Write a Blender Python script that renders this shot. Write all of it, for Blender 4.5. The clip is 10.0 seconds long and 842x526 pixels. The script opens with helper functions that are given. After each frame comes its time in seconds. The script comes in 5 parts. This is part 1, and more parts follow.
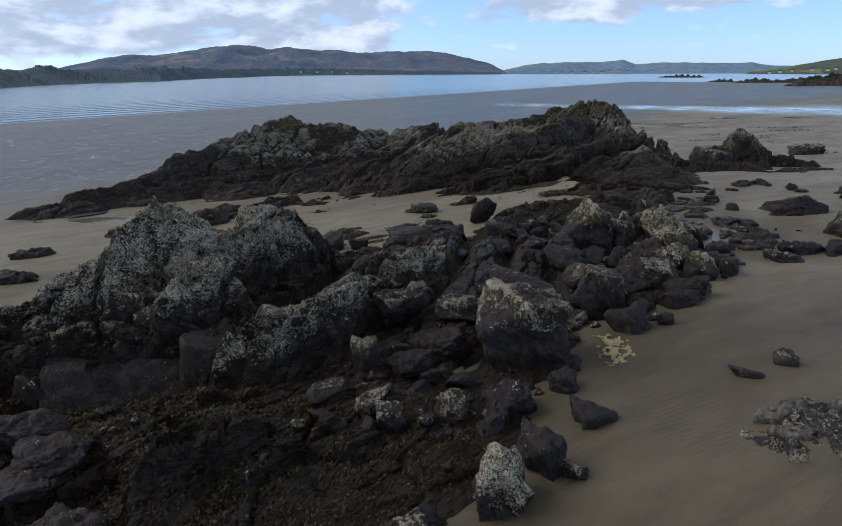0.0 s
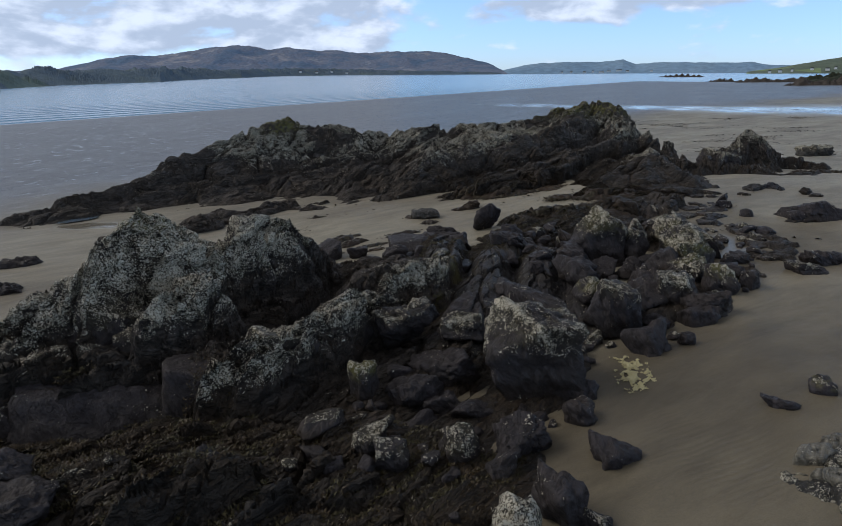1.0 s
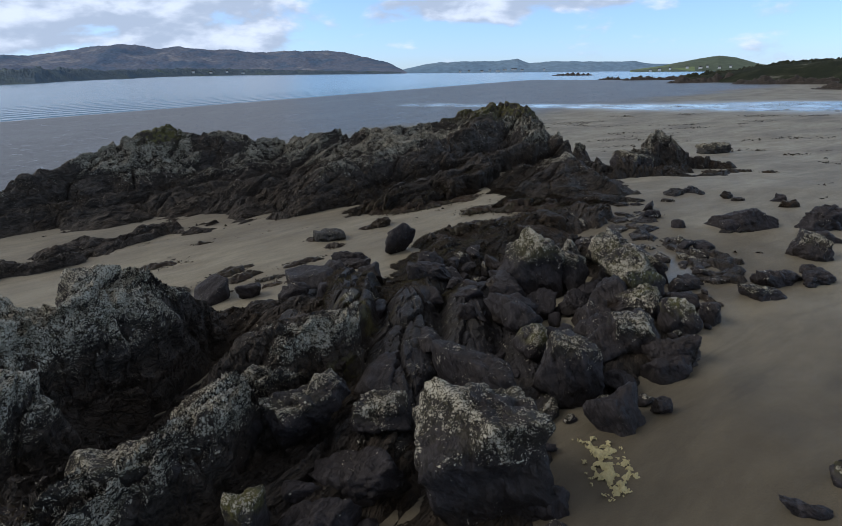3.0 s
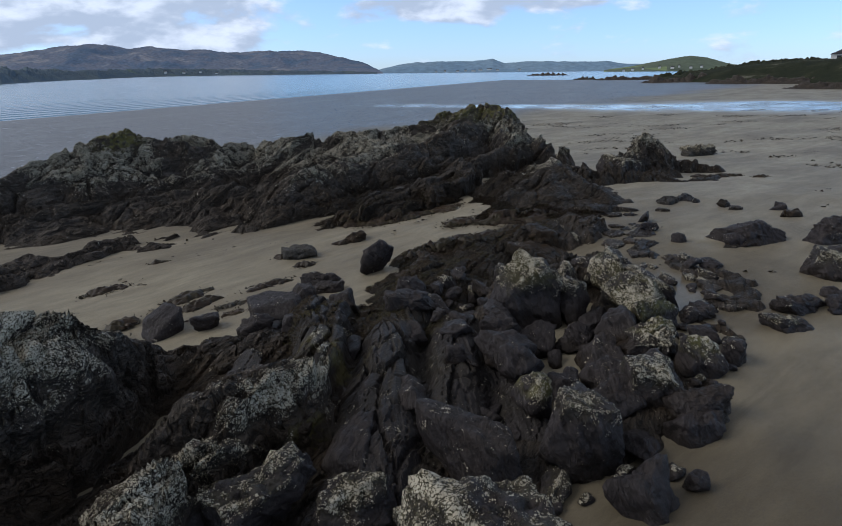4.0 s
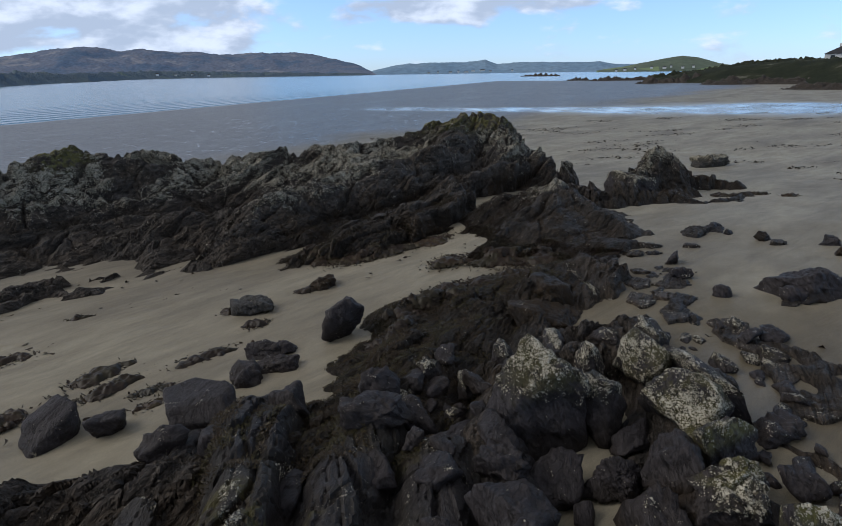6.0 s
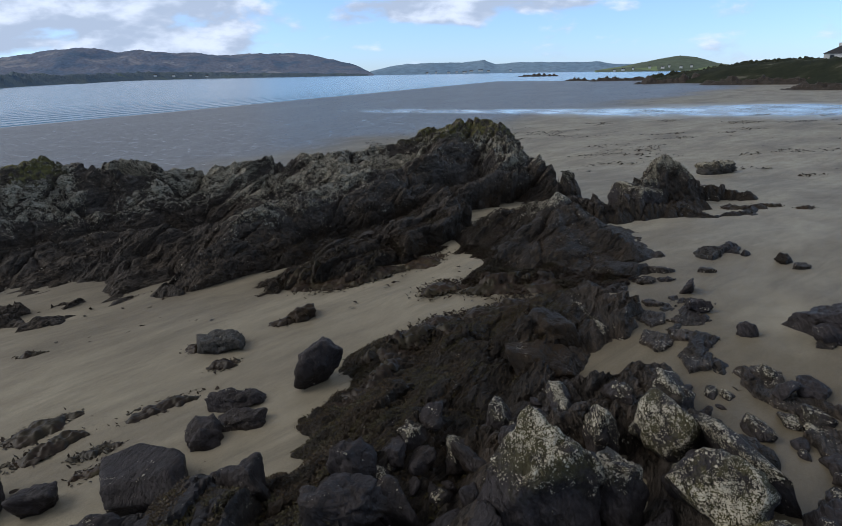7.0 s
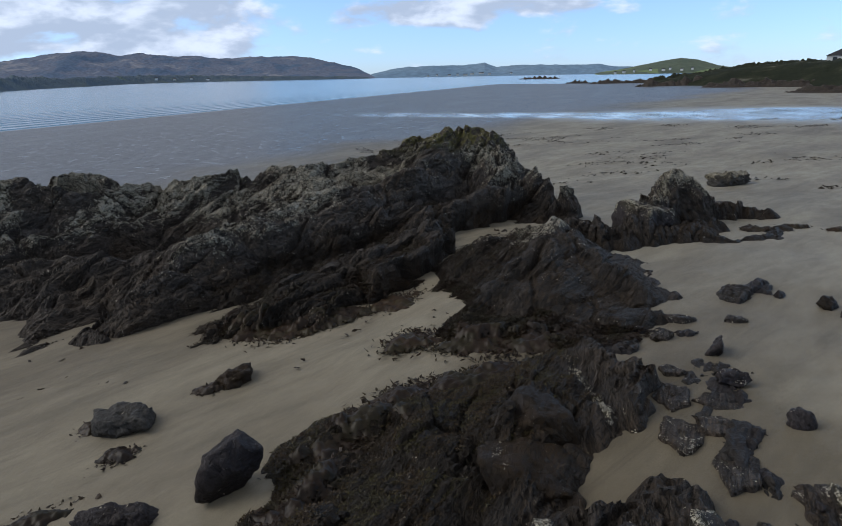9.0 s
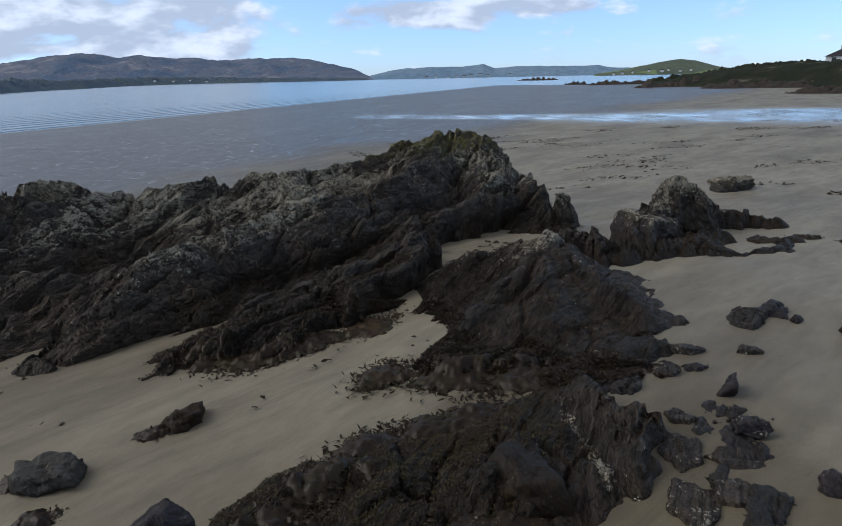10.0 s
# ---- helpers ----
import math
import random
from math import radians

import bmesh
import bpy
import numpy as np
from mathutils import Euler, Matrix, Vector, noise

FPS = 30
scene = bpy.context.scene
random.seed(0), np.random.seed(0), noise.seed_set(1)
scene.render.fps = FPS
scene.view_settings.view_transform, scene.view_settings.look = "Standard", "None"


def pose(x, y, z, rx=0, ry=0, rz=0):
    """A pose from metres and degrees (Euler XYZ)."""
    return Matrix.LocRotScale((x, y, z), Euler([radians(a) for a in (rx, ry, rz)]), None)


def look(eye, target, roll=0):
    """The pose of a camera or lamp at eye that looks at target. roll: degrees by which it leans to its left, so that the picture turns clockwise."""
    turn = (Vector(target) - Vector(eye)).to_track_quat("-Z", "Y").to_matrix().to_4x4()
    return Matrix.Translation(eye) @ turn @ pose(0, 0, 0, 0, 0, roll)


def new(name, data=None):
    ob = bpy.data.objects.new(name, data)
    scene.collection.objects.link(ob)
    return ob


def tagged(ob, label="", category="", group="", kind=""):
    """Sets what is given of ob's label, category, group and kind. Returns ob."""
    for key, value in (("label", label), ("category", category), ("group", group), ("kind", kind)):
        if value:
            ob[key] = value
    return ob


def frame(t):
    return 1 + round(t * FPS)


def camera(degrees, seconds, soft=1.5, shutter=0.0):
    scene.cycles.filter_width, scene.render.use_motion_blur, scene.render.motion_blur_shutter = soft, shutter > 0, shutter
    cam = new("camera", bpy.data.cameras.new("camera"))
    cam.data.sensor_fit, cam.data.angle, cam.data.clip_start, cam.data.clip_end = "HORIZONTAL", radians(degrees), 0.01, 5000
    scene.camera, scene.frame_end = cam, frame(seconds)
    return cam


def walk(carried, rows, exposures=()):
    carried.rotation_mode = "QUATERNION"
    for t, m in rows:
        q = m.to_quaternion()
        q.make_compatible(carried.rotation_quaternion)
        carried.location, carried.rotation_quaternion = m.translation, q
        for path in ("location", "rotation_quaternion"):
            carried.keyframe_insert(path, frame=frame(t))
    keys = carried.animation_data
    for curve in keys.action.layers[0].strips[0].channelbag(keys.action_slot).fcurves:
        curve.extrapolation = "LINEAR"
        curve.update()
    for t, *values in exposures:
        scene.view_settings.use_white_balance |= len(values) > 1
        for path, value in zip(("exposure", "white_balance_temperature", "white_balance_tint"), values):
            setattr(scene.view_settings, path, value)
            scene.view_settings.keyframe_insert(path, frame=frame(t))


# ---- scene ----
cam = camera(68.4, 10.0, soft=0.55)
PATH = [
    (0, (-0.06, -0.067, 3.042), (-0.065, 1.845, 2.457), -0.2),
    (0.5, (-0.074, 0.158, 3.051), (-0.078, 2.07, 2.465), -0.25),
    (1, (-0.086, 0.448, 3.06), (-0.091, 2.361, 2.475), -0.3),
    (1.5, (-0.083, 0.807, 3.07), (-0.064, 2.719, 2.484), -0.35),
    (2, (-0.077, 1.208, 3.077), (0.015, 3.118, 2.491), -0.4),
    (2.5, (-0.045, 1.659, 3.084), (0.157, 3.56, 2.497), -0.5),
    (4, (0.145, 3.192, 3.111), (0.5, 5.07, 2.522), -0.6),
    (4.5, (0.282, 3.73, 3.131), (0.643, 5.607, 2.543), -0.7),
    (5, (0.438, 4.277, 3.15), (0.805, 6.153, 2.562), -0.8),
    (5.5, (0.605, 4.807, 3.189), (0.976, 6.683, 2.602), -0.8),
    (7, (1.113, 6.261, 3.366), (1.49, 8.136, 2.781), -1.0),
    (7.5, (1.305, 6.705, 3.38), (1.681, 8.58, 2.795), -1.0),
    (8, (1.505, 7.129, 3.384), (1.88, 9.005, 2.802), -1.0),
    (8.5, (1.713, 7.543, 3.385), (2.089, 9.42, 2.805), -1.05),
    (9, (1.938, 7.953, 3.386), (2.312, 9.831, 2.809), -1.1),
    (9.5, (2.158, 8.36, 3.383), (2.534, 10.238, 2.808), -1.15),
    (10, (2.376, 8.762, 3.379), (2.753, 10.641, 2.806), -1.2),
]
walk(cam, [(t, look(eye, target, roll)) for t, eye, target, roll in PATH])
scene.view_settings.exposure = 0.22

# ---- sky and sun ----
SUN_UP, SUN_TURN = 38.0, -78.0   # degrees: height, and compass turn from +y clockwise
world = bpy.data.worlds.new("sky")
scene.world = world
world.use_nodes = True
wn, wl = world.node_tree.nodes, world.node_tree.links
wn.clear()


def wnode(kind, **kw):
    n = wn.new(kind)
    for k, v in kw.items():
        n.inputs[k].default_value = v
    return n


sky = wn.new("ShaderNodeTexSky")
sky.sky_type, sky.sun_disc = "NISHITA", False
sky.sun_elevation, sky.sun_rotation = radians(SUN_UP), radians(SUN_TURN)
sky.air_density, sky.dust_density, sky.ozone_density = 1.0, 0.2, 3.0
bg = wnode("ShaderNodeBackground", Strength=0.125)
out = wn.new("ShaderNodeOutputWorld")
tc = wn.new("ShaderNodeTexCoord")
# direction as azimuth and height, in degrees
sep = wn.new("ShaderNodeSeparateXYZ")
wl.new(tc.outputs["Generated"], sep.inputs["Vector"])


def wmath(op, a, b=0.0, c=0.0):
    m = wn.new("ShaderNodeMath")
    m.operation = op
    for sock, v in zip(m.inputs, (a, b, c)):
        if isinstance(v, (int, float)):
            sock.default_value = v
        else:
            wl.new(v, sock)
    return m.outputs[0]


def wrange(v, a, b, lo=0.0, hi=1.0):
    m = wn.new("ShaderNodeMapRange")
    m.interpolation_type = "SMOOTHSTEP"
    for k, x in (("From Min", a), ("From Max", b), ("To Min", lo), ("To Max", hi)):
        m.inputs[k].default_value = x
    wl.new(v, m.inputs["Value"])
    return m.outputs["Result"]


azim = wmath("MULTIPLY", wmath("ARCTAN2", sep.outputs["X"], sep.outputs["Y"]), 57.2958)
high = wmath("MULTIPLY", wmath("ARCSINE", sep.outputs["Z"]), 57.2958)
comb = wn.new("ShaderNodeCombineXYZ")
wl.new(wmath("MULTIPLY", azim, 0.07), comb.inputs["X"])
wl.new(wmath("MULTIPLY", high, 0.16), comb.inputs["Y"])


def cloud_noise(aside, above):
    """Billows of cloud, seen aside and above by so much."""
    m = wn.new("ShaderNodeMapping")
    m.inputs["Location"].default_value = (aside, above, 0.0)
    wl.new(comb.outputs["Vector"], m.inputs["Vector"])
    t = wnode("ShaderNodeTexNoise", Scale=2.1, Detail=8.0, Roughness=0.52, Distortion=0.15)
    wl.new(m.outputs["Vector"], t.inputs["Vector"])
    return t.outputs["Fac"]


cl = cloud_noise(0.0, 0.0)
# the bank over the hills, the strip beside it, and open cloud higher up
bank = wmath("MULTIPLY", wrange(high, 0.6, 2.6), wrange(azim, 1.0, -5.0))
strip = wmath("MULTIPLY", wrange(wmath("ABSOLUTE", wmath("SUBTRACT", wmath("SUBTRACT", high, 4.6), wmath("MULTIPLY", azim, 0.05))), 1.7, 0.3), wmath("MULTIPLY", wrange(azim, 2.0, 6.0), wrange(azim, 34.0, 18.0)))
over = wrange(high, 10.0, 26.0, 0.0, 0.9)
bias = wmath("MAXIMUM", wmath("MAXIMUM", bank, strip), over)
dens = wmath("ADD", cl, wmath("MULTIPLY", bias, 0.26))
mask = wrange(dens, 0.54, 0.70)
# the side towards the sun and the tops are bright, the bases grey
lit = wmath("SUBTRACT", cl, cloud_noise(-0.06, 0.13))
shr = wn.new("ShaderNodeMix")
shr.data_type = "RGBA"
shr.inputs[6].default_value = (3.2, 3.95, 5.3, 1)
shr.inputs[7].default_value = (5.45, 6.25, 7.7, 1)
wl.new(wrange(lit, -0.07, 0.15), shr.inputs[0])
dull = wn.new("ShaderNodeMix")
dull.data_type = "RGBA"
dull.inputs[7].default_value = (1.78, 1.82, 1.98, 1)
wl.new(wrange(high, 12.0, 28.0), dull.inputs[0])
wl.new(shr.outputs[2], dull.inputs[6])
mix = wn.new("ShaderNodeMix")
mix.data_type = "RGBA"
tint = wn.new("ShaderNodeMix")
tint.data_type, tint.blend_type = "RGBA", "MULTIPLY"
tint.inputs[0].default_value = 1.0
wl.new(sky.outputs["Color"], tint.inputs[6])
warm = wn.new("ShaderNodeMix")
warm.data_type = "RGBA"
warm.inputs[6].default_value = (0.645, 0.875, 1.45, 1)
warm.inputs[7].default_value = (1.05, 1.04, 1.04, 1)
wl.new(wrange(high, 0.0, 14.0), warm.inputs[0])
wl.new(warm.outputs[2], tint.inputs[7])
wl.new(mask, mix.inputs[0])
wl.new(tint.outputs[2], mix.inputs[6])
wl.new(dull.outputs[2], mix.inputs[7])
wl.new(mix.outputs[2], bg.inputs["Color"])
wl.new(bg.outputs["Background"], out.inputs["Surface"])

sun = new("sun", bpy.data.lights.new("sun", "SUN"))
sun.data.energy, sun.data.angle, sun.data.color = 1.15, radians(36), (1.0, 0.95, 0.88)
sa, se = radians(SUN_TURN), radians(SUN_UP)
sun.matrix_world = look((40 * math.sin(sa), 40 * math.cos(sa), 40 * math.tan(se)), (0, 0, 0))


# ---- noise on arrays ----
def hash01(i, j, k, seed=0):
    h = (i.astype(np.int64) * 374761393 + j.astype(np.int64) * 668265263 + k.astype(np.int64) * 2147483647 + seed * 974711) & 0xFFFFFFFF
    h = ((h ^ (h >> 13)) * 1274126177) & 0xFFFFFFFF
    h = ((h ^ (h >> 16)) * 2246822519) & 0xFFFFFFFF
    return ((h ^ (h >> 15)) & 0xFFFFFF) / float(0xFFFFFF)


def vnoise(x, y, z, seed=0):
    """Smooth value noise, -1 to 1."""
    x, y, z = np.broadcast_arrays(np.asarray(x, float), np.asarray(y, float), np.asarray(z, float))
    i, j, k = np.floor(x), np.floor(y), np.floor(z)
    u, v, w = x - i, y - j, z - k
    u, v, w = u * u * (3 - 2 * u), v * v * (3 - 2 * v), w * w * (3 - 2 * w)
    r = 0
    for a in (0, 1):
        for b in (0, 1):
            for c in (0, 1):
                r = r + hash01(i + a, j + b, k + c, seed) * (u if a else 1 - u) * (v if b else 1 - v) * (w if c else 1 - w)
    return r * 2 - 1


def fbm(x, y, z=0.0, octaves=4, gain=0.5, seed=0):
    r, a = 0, 1.0
    for o in range(octaves):
        f = 2.03 ** o
        r = r + a * vnoise(np.asarray(x) * f + 17.3 * o, np.asarray(y) * f - 9.1 * o, np.asarray(z) * f + 3.7 * o, seed + o)
        a *= gain
    return r


def worley(x, y, seed=0):
    """Distances to the two nearest cell points, and the cell's own number 0 to 1."""
    i, j = np.floor(x), np.floor(y)
    f1, f2, cid = np.full(x.shape, 9.0), np.full(x.shape, 9.0), np.zeros(x.shape)
    zero = np.zeros(x.shape)
    for a in (-1, 0, 1):
        for b in (-1, 0, 1):
            px = i + a + hash01(i + a, j + b, zero, seed)
            py = j + b + hash01(i + a, j + b, zero + 1, seed)
            d = np.hypot(px - x, py - y)
            n = d < f1
            f2 = np.where(n, f1, np.minimum(f2, d))
            cid = np.where(n, hash01(i + a, j + b, zero + 2, seed), cid)
            f1 = np.where(n, d, f1)
    return f1, f2, cid


def step01(v, a, b):
    t = np.clip((v - a) / (b - a), 0, 1)
    return t * t * (3 - 2 * t)


# ---- the beach's level ----
SEA = -1.6


def shore_at(x, y):
    """How far up from the water's edge, which bends out round the bay."""
    return (x + 34) * 0.878 - (y - 77) * 0.478 - 2.1 * np.maximum(x - 120, 0) * (y > 0)


def sand_z(x, y):
    x, y = np.asarray(x, float), np.asarray(y, float)
    high = 0.43 - 0.06 * np.maximum(y - 15, 0)
    edge = 4.8 - 0.25 * np.clip(12 - y, 0, 12)
    near = high - 1.3 * (1 - np.exp(-np.maximum(0.125 * (edge - x), 0) / 1.3))
    shore = shore_at(x, y)
    flat = SEA + np.clip(0.0192 * shore, -4, 1.6)
    h = np.maximum(0.15 - np.abs(near - flat), 0) / 0.15
    return np.maximum(near, flat) + h * h * 0.0375


# ---- materials ----
def material(name):
    m = bpy.data.materials.new(name)
    m.use_nodes = True
    return m, m.node_tree.nodes, m.node_tree.links, m.node_tree.nodes["Principled BSDF"]


def noise_node(n, l, vec, scale, detail=4.0, rough=0.55, dist=0.0):
    t = n.new("ShaderNodeTexNoise")
    t.inputs["Scale"].default_value, t.inputs["Detail"].default_value = scale, detail
    t.inputs["Roughness"].default_value, t.inputs["Distortion"].default_value = rough, dist
    l.new(vec, t.inputs["Vector"])
    return t.outputs["Fac"]


def ramp_node(n, l, fac, stops):
    r = n.new("ShaderNodeValToRGB")
    e = r.color_ramp.elements
    while len(e) < len(stops):
        e.new(0.5)
    for i, (p, c) in enumerate(stops):
        e[i].position = p
        e[i].color = (c, c, c, 1) if isinstance(c, (int, float)) else (*c, 1)
    l.new(fac, r.inputs["Fac"])
    return r.outputs["Color"]


def mix_node(n, l, fac, a, b, blend="MIX"):
    m = n.new("ShaderNodeMix")
    m.data_type, m.blend_type = "RGBA", blend
    for sock, v in ((m.inputs[0], fac), (m.inputs[6], a), (m.inputs[7], b)):
        if isinstance(v, (int, float)):
            sock.default_value = v
        elif isinstance(v, tuple):
            sock.default_value = (*v, 1)
        else:
            l.new(v, sock)
    return m.outputs[2]


def math_node(n, l, op, a, b=0.0):
    m = n.new("ShaderNodeMath")
    m.operation = op
    for sock, v in ((m.inputs[0], a), (m.inputs[1], b)):
        if isinstance(v, (int, float)):
            sock.default_value = v
        else:
            l.new(v, sock)
    return m.outputs[0]


def bump_node(n, l, height, strength, distance, normal=None):
    b = n.new("ShaderNodeBump")
    b.inputs["Strength"].default_value, b.inputs["Distance"].default_value = strength, distance
    l.new(height, b.inputs["Height"])
    if normal is not None:
        l.new(normal, b.inputs["Normal"])
    return b.outputs["Normal"]


def position(n):
    return n.new("ShaderNodeNewGeometry").outputs["Position"]


def mapped(n, l, vec, turn=0.0, scale=(1, 1, 1), place=(0, 0, 0)):
    """The vector turned about z first, then stretched."""
    r = n.new("ShaderNodeVectorRotate")
    r.rotation_type = "Z_AXIS"
    r.inputs["Angle"].default_value = radians(turn)
    l.new(vec, r.inputs["Vector"])
    m = n.new("ShaderNodeMapping")
    m.inputs["Scale"].default_value, m.inputs["Location"].default_value = scale, place
    l.new(r.outputs["Vector"], m.inputs["Vector"])
    return m.outputs["Vector"]


def attr(n, name):
    a = n.new("ShaderNodeAttribute")
    a.attribute_name = name
    return a.outputs["Fac"]


STRIKE = 53.0   # degrees from +x to the line in which the beds run


def rock_material(name, dark, light, brown, grain=1.0, strike=STRIKE):
    """Schist in thin steep beds; barnacles, lichen and brown algae where the mesh's attributes say so. grain: how much the beds show."""
    m, n, l, b = material(name)
    p = position(n)
    dip = n.new("ShaderNodeVectorRotate")
    dip.rotation_type = "X_AXIS"
    dip.inputs["Angle"].default_value = radians(35)
    l.new(mapped(n, l, p, -strike), dip.inputs["Vector"])
    stretch = n.new("ShaderNodeMapping")
    stretch.inputs["Scale"].default_value = (0.9, 9.0, 2.0) if grain > 0.5 else (2.0, 7.0, 3.0)
    l.new(dip.outputs["Vector"], stretch.inputs["Vector"])
    beds = stretch.outputs["Vector"]
    bed = noise_node(n, l, beds, 1.6, 6.0, 0.6, 0.6)
    thin = n.new("ShaderNodeMapping")
    thin.inputs["Scale"].default_value = (1.1, 30.0, 7.0)
    l.new(dip.outputs["Vector"], thin.inputs["Vector"])
    lam = noise_node(n, l, thin.outputs["Vector"], 1.3, 4.0, 0.65, 0.3)
    big = noise_node(n, l, p, 1.3, 3.0)
    fine = noise_node(n, l, p, 38.0, 5.0, 0.65)
    mid = noise_node(n, l, p, 7.0, 5.0, 0.6)
    col = mix_node(n, l, min(1.0, 0.35 + 0.65 * grain), dark, ramp_node(n, l, bed, [(0.25, dark), (0.52, light), (0.8, dark)]))
    col = mix_node(n, l, ramp_node(n, l, big, [(0.45, 0.0), (0.66, 0.6)]), col, brown)
    col = mix_node(n, l, 0.8, col, ramp_node(n, l, fine, [(0.32, 0.62), (0.5, 0.97), (0.68, 1.5)]), "MULTIPLY")
    col = mix_node(n, l, min(1.0, 0.9 * grain + 0.2), col, ramp_node(n, l, lam, [(0.36, 0.5), (0.5, 1.0), (0.64, 1.6)]), "MULTIPLY")
    # brown algae film
    weed = math_node(n, l, "MULTIPLY", attr(n, "weed"), ramp_node(n, l, mid, [(0.32, 0.55), (0.55, 1.0)]))
    col = mix_node(n, l, weed, col, mix_node(n, l, ramp_node(n, l, big, [(0.45, 0.0), (0.6, 1.0)]), (0.022, 0.0165, 0.0115), (0.034, 0.0215, 0.0105)))
    # bedding cracks and the net of small joints across them
    crack = math_node(n, l, "ABSOLUTE", math_node(n, l, "SUBTRACT", bed, 0.5))
    crack = ramp_node(n, l, crack, [(0.0, 1.0), (0.03, 0.0)])
    net = n.new("ShaderNodeTexVoronoi")
    net.feature = "DISTANCE_TO_EDGE"
    net.inputs["Scale"].default_value = 3.4
    wob = n.new("ShaderNodeVectorMath")
    wob.operation = "MULTIPLY_ADD"
    jit = n.new("ShaderNodeTexNoise")
    jit.inputs["Scale"].default_value = 9.0
    l.new(p, jit.inputs["Vector"])
    l.new(jit.outputs["Color"], wob.inputs[0])
    wob.inputs[1].default_value = (0.16, 0.16, 0.16)
    cell = n.new("ShaderNodeMapping")
    cell.inputs["Scale"].default_value = (1.0, 3.2, 1.8)
    l.new(dip.outputs["Vector"], wob.inputs[2])
    l.new(wob.outputs["Vector"], cell.inputs["Vector"])
    l.new(cell.outputs["Vector"], net.inputs["Vector"])
    joint = ramp_node(n, l, net.outputs["Distance"], [(0.015, 1.0), (0.06, 0.0)])
    joint = math_node(n, l, "MULTIPLY", joint, ramp_node(n, l, mid, [(0.42, 0.0), (0.55, 1.0 if grain > 0.6 else 0.0)]))
    col = mix_node(n, l, math_node(n, l, "MULTIPLY", math_node(n, l, "MAXIMUM", math_node(n, l, "MULTIPLY", crack, grain), math_node(n, l, "MULTIPLY", joint, 0.3 + 0.6 * grain)), 0.6), col, (0.005, 0.0046, 0.0042))
    # barnacles: a grey crust with whiter specks, split by the cracks
    patch = noise_node(n, l, p, 2.6, 7.0, 0.68, 0.5)
    spot = noise_node(n, l, p, 34.0, 6.0, 0.74)
    base = math_node(n, l, "ADD", attr(n, "barn"), math_node(n, l, "MULTIPLY", math_node(n, l, "SUBTRACT", patch, 0.5), 1.9))
    base = math_node(n, l, "SUBTRACT", base, math_node(n, l, "MULTIPLY", math_node(n, l, "MAXIMUM", crack, joint), 0.55))
    crust = math_node(n, l, "ADD", base, math_node(n, l, "MULTIPLY", math_node(n, l, "SUBTRACT", spot, 0.5), 2.2))
    crust = ramp_node(n, l, crust, [(0.50, 0.0), (0.72, 1.0)])
    white = None
    clot = math_node(n, l, "ADD", math_node(n, l, "SUBTRACT", math_node(n, l, "MULTIPLY", base, 1.25), 0.34), math_node(n, l, "MULTIPLY", math_node(n, l, "SUBTRACT", noise_node(n, l, p, 11.0, 6.0, 0.7, 0.6), 0.5), 2.6))
    for size, reach in ((48.0, 0.56), (110.0, 0.62)):
        shell = n.new("ShaderNodeTexVoronoi")
        shell.inputs["Scale"].default_value = size
        l.new(p, shell.inputs["Vector"])
        tint = n.new("ShaderNodeSeparateColor")
        l.new(shell.outputs["Color"], tint.inputs["Color"])
        there = ramp_node(n, l, math_node(n, l, "SUBTRACT", clot, tint.outputs[0]), [(0.0, 0.0), (0.06, 1.0)])
        disc = math_node(n, l, "MULTIPLY", there, ramp_node(n, l, shell.outputs["Distance"], [(reach - 0.14, 1.0), (reach, 0.0)]))
        white = disc if white is None else math_node(n, l, "MAXIMUM", white, disc)
    col = mix_node(n, l, math_node(n, l, "MULTIPLY", crust, 0.8), col, mix_node(n, l, spot, (0.080, 0.070, 0.047), (0.215, 0.195, 0.138)))
    # lichen
    lich = math_node(n, l, "MULTIPLY", attr(n, "lichen"), ramp_node(n, l, math_node(n, l, "ADD", mid, math_node(n, l, "MULTIPLY", math_node(n, l, "SUBTRACT", patch, 0.5), 0.7)), [(0.42, 0.0), (0.58, 0.85)]))
    col = mix_node(n, l, lich, col, mix_node(n, l, spot, (0.10, 0.098, 0.03), (0.28, 0.255, 0.08)))
    col = mix_node(n, l, white, col, mix_node(n, l, mid, (0.44, 0.405, 0.315), (0.74, 0.69, 0.565)))
    l.new(col, b.inputs["Base Color"])
    b.inputs["Roughness"].default_value = 0.58 if grain > 0.6 else 0.5
    b.inputs["Specular IOR Level"].default_value = 0.28 if grain > 0.6 else 0.2
    hgt = math_node(n, l, "ADD", math_node(n, l, "MULTIPLY", bed, grain), math_node(n, l, "MULTIPLY", mid, 0.5 if grain > 0.6 else 0.2))
    nrm = bump_node(n, l, hgt, 1.0, 0.07 if grain > 0.5 else 0.02)
    nrm = bump_node(n, l, lam, min(1.0, grain + 0.3), 0.03, nrm)
    hgt2 = math_node(n, l, "SUBTRACT", math_node(n, l, "ADD", math_node(n, l, "MULTIPLY", fine, 0.6 + 0.4 * grain), math_node(n, l, "MULTIPLY", math_node(n, l, "ADD", crust, white), 0.7)), math_node(n, l, "MULTIPLY", math_node(n, l, "MAXIMUM", math_node(n, l, "MULTIPLY", crack, grain), joint), 1.0))
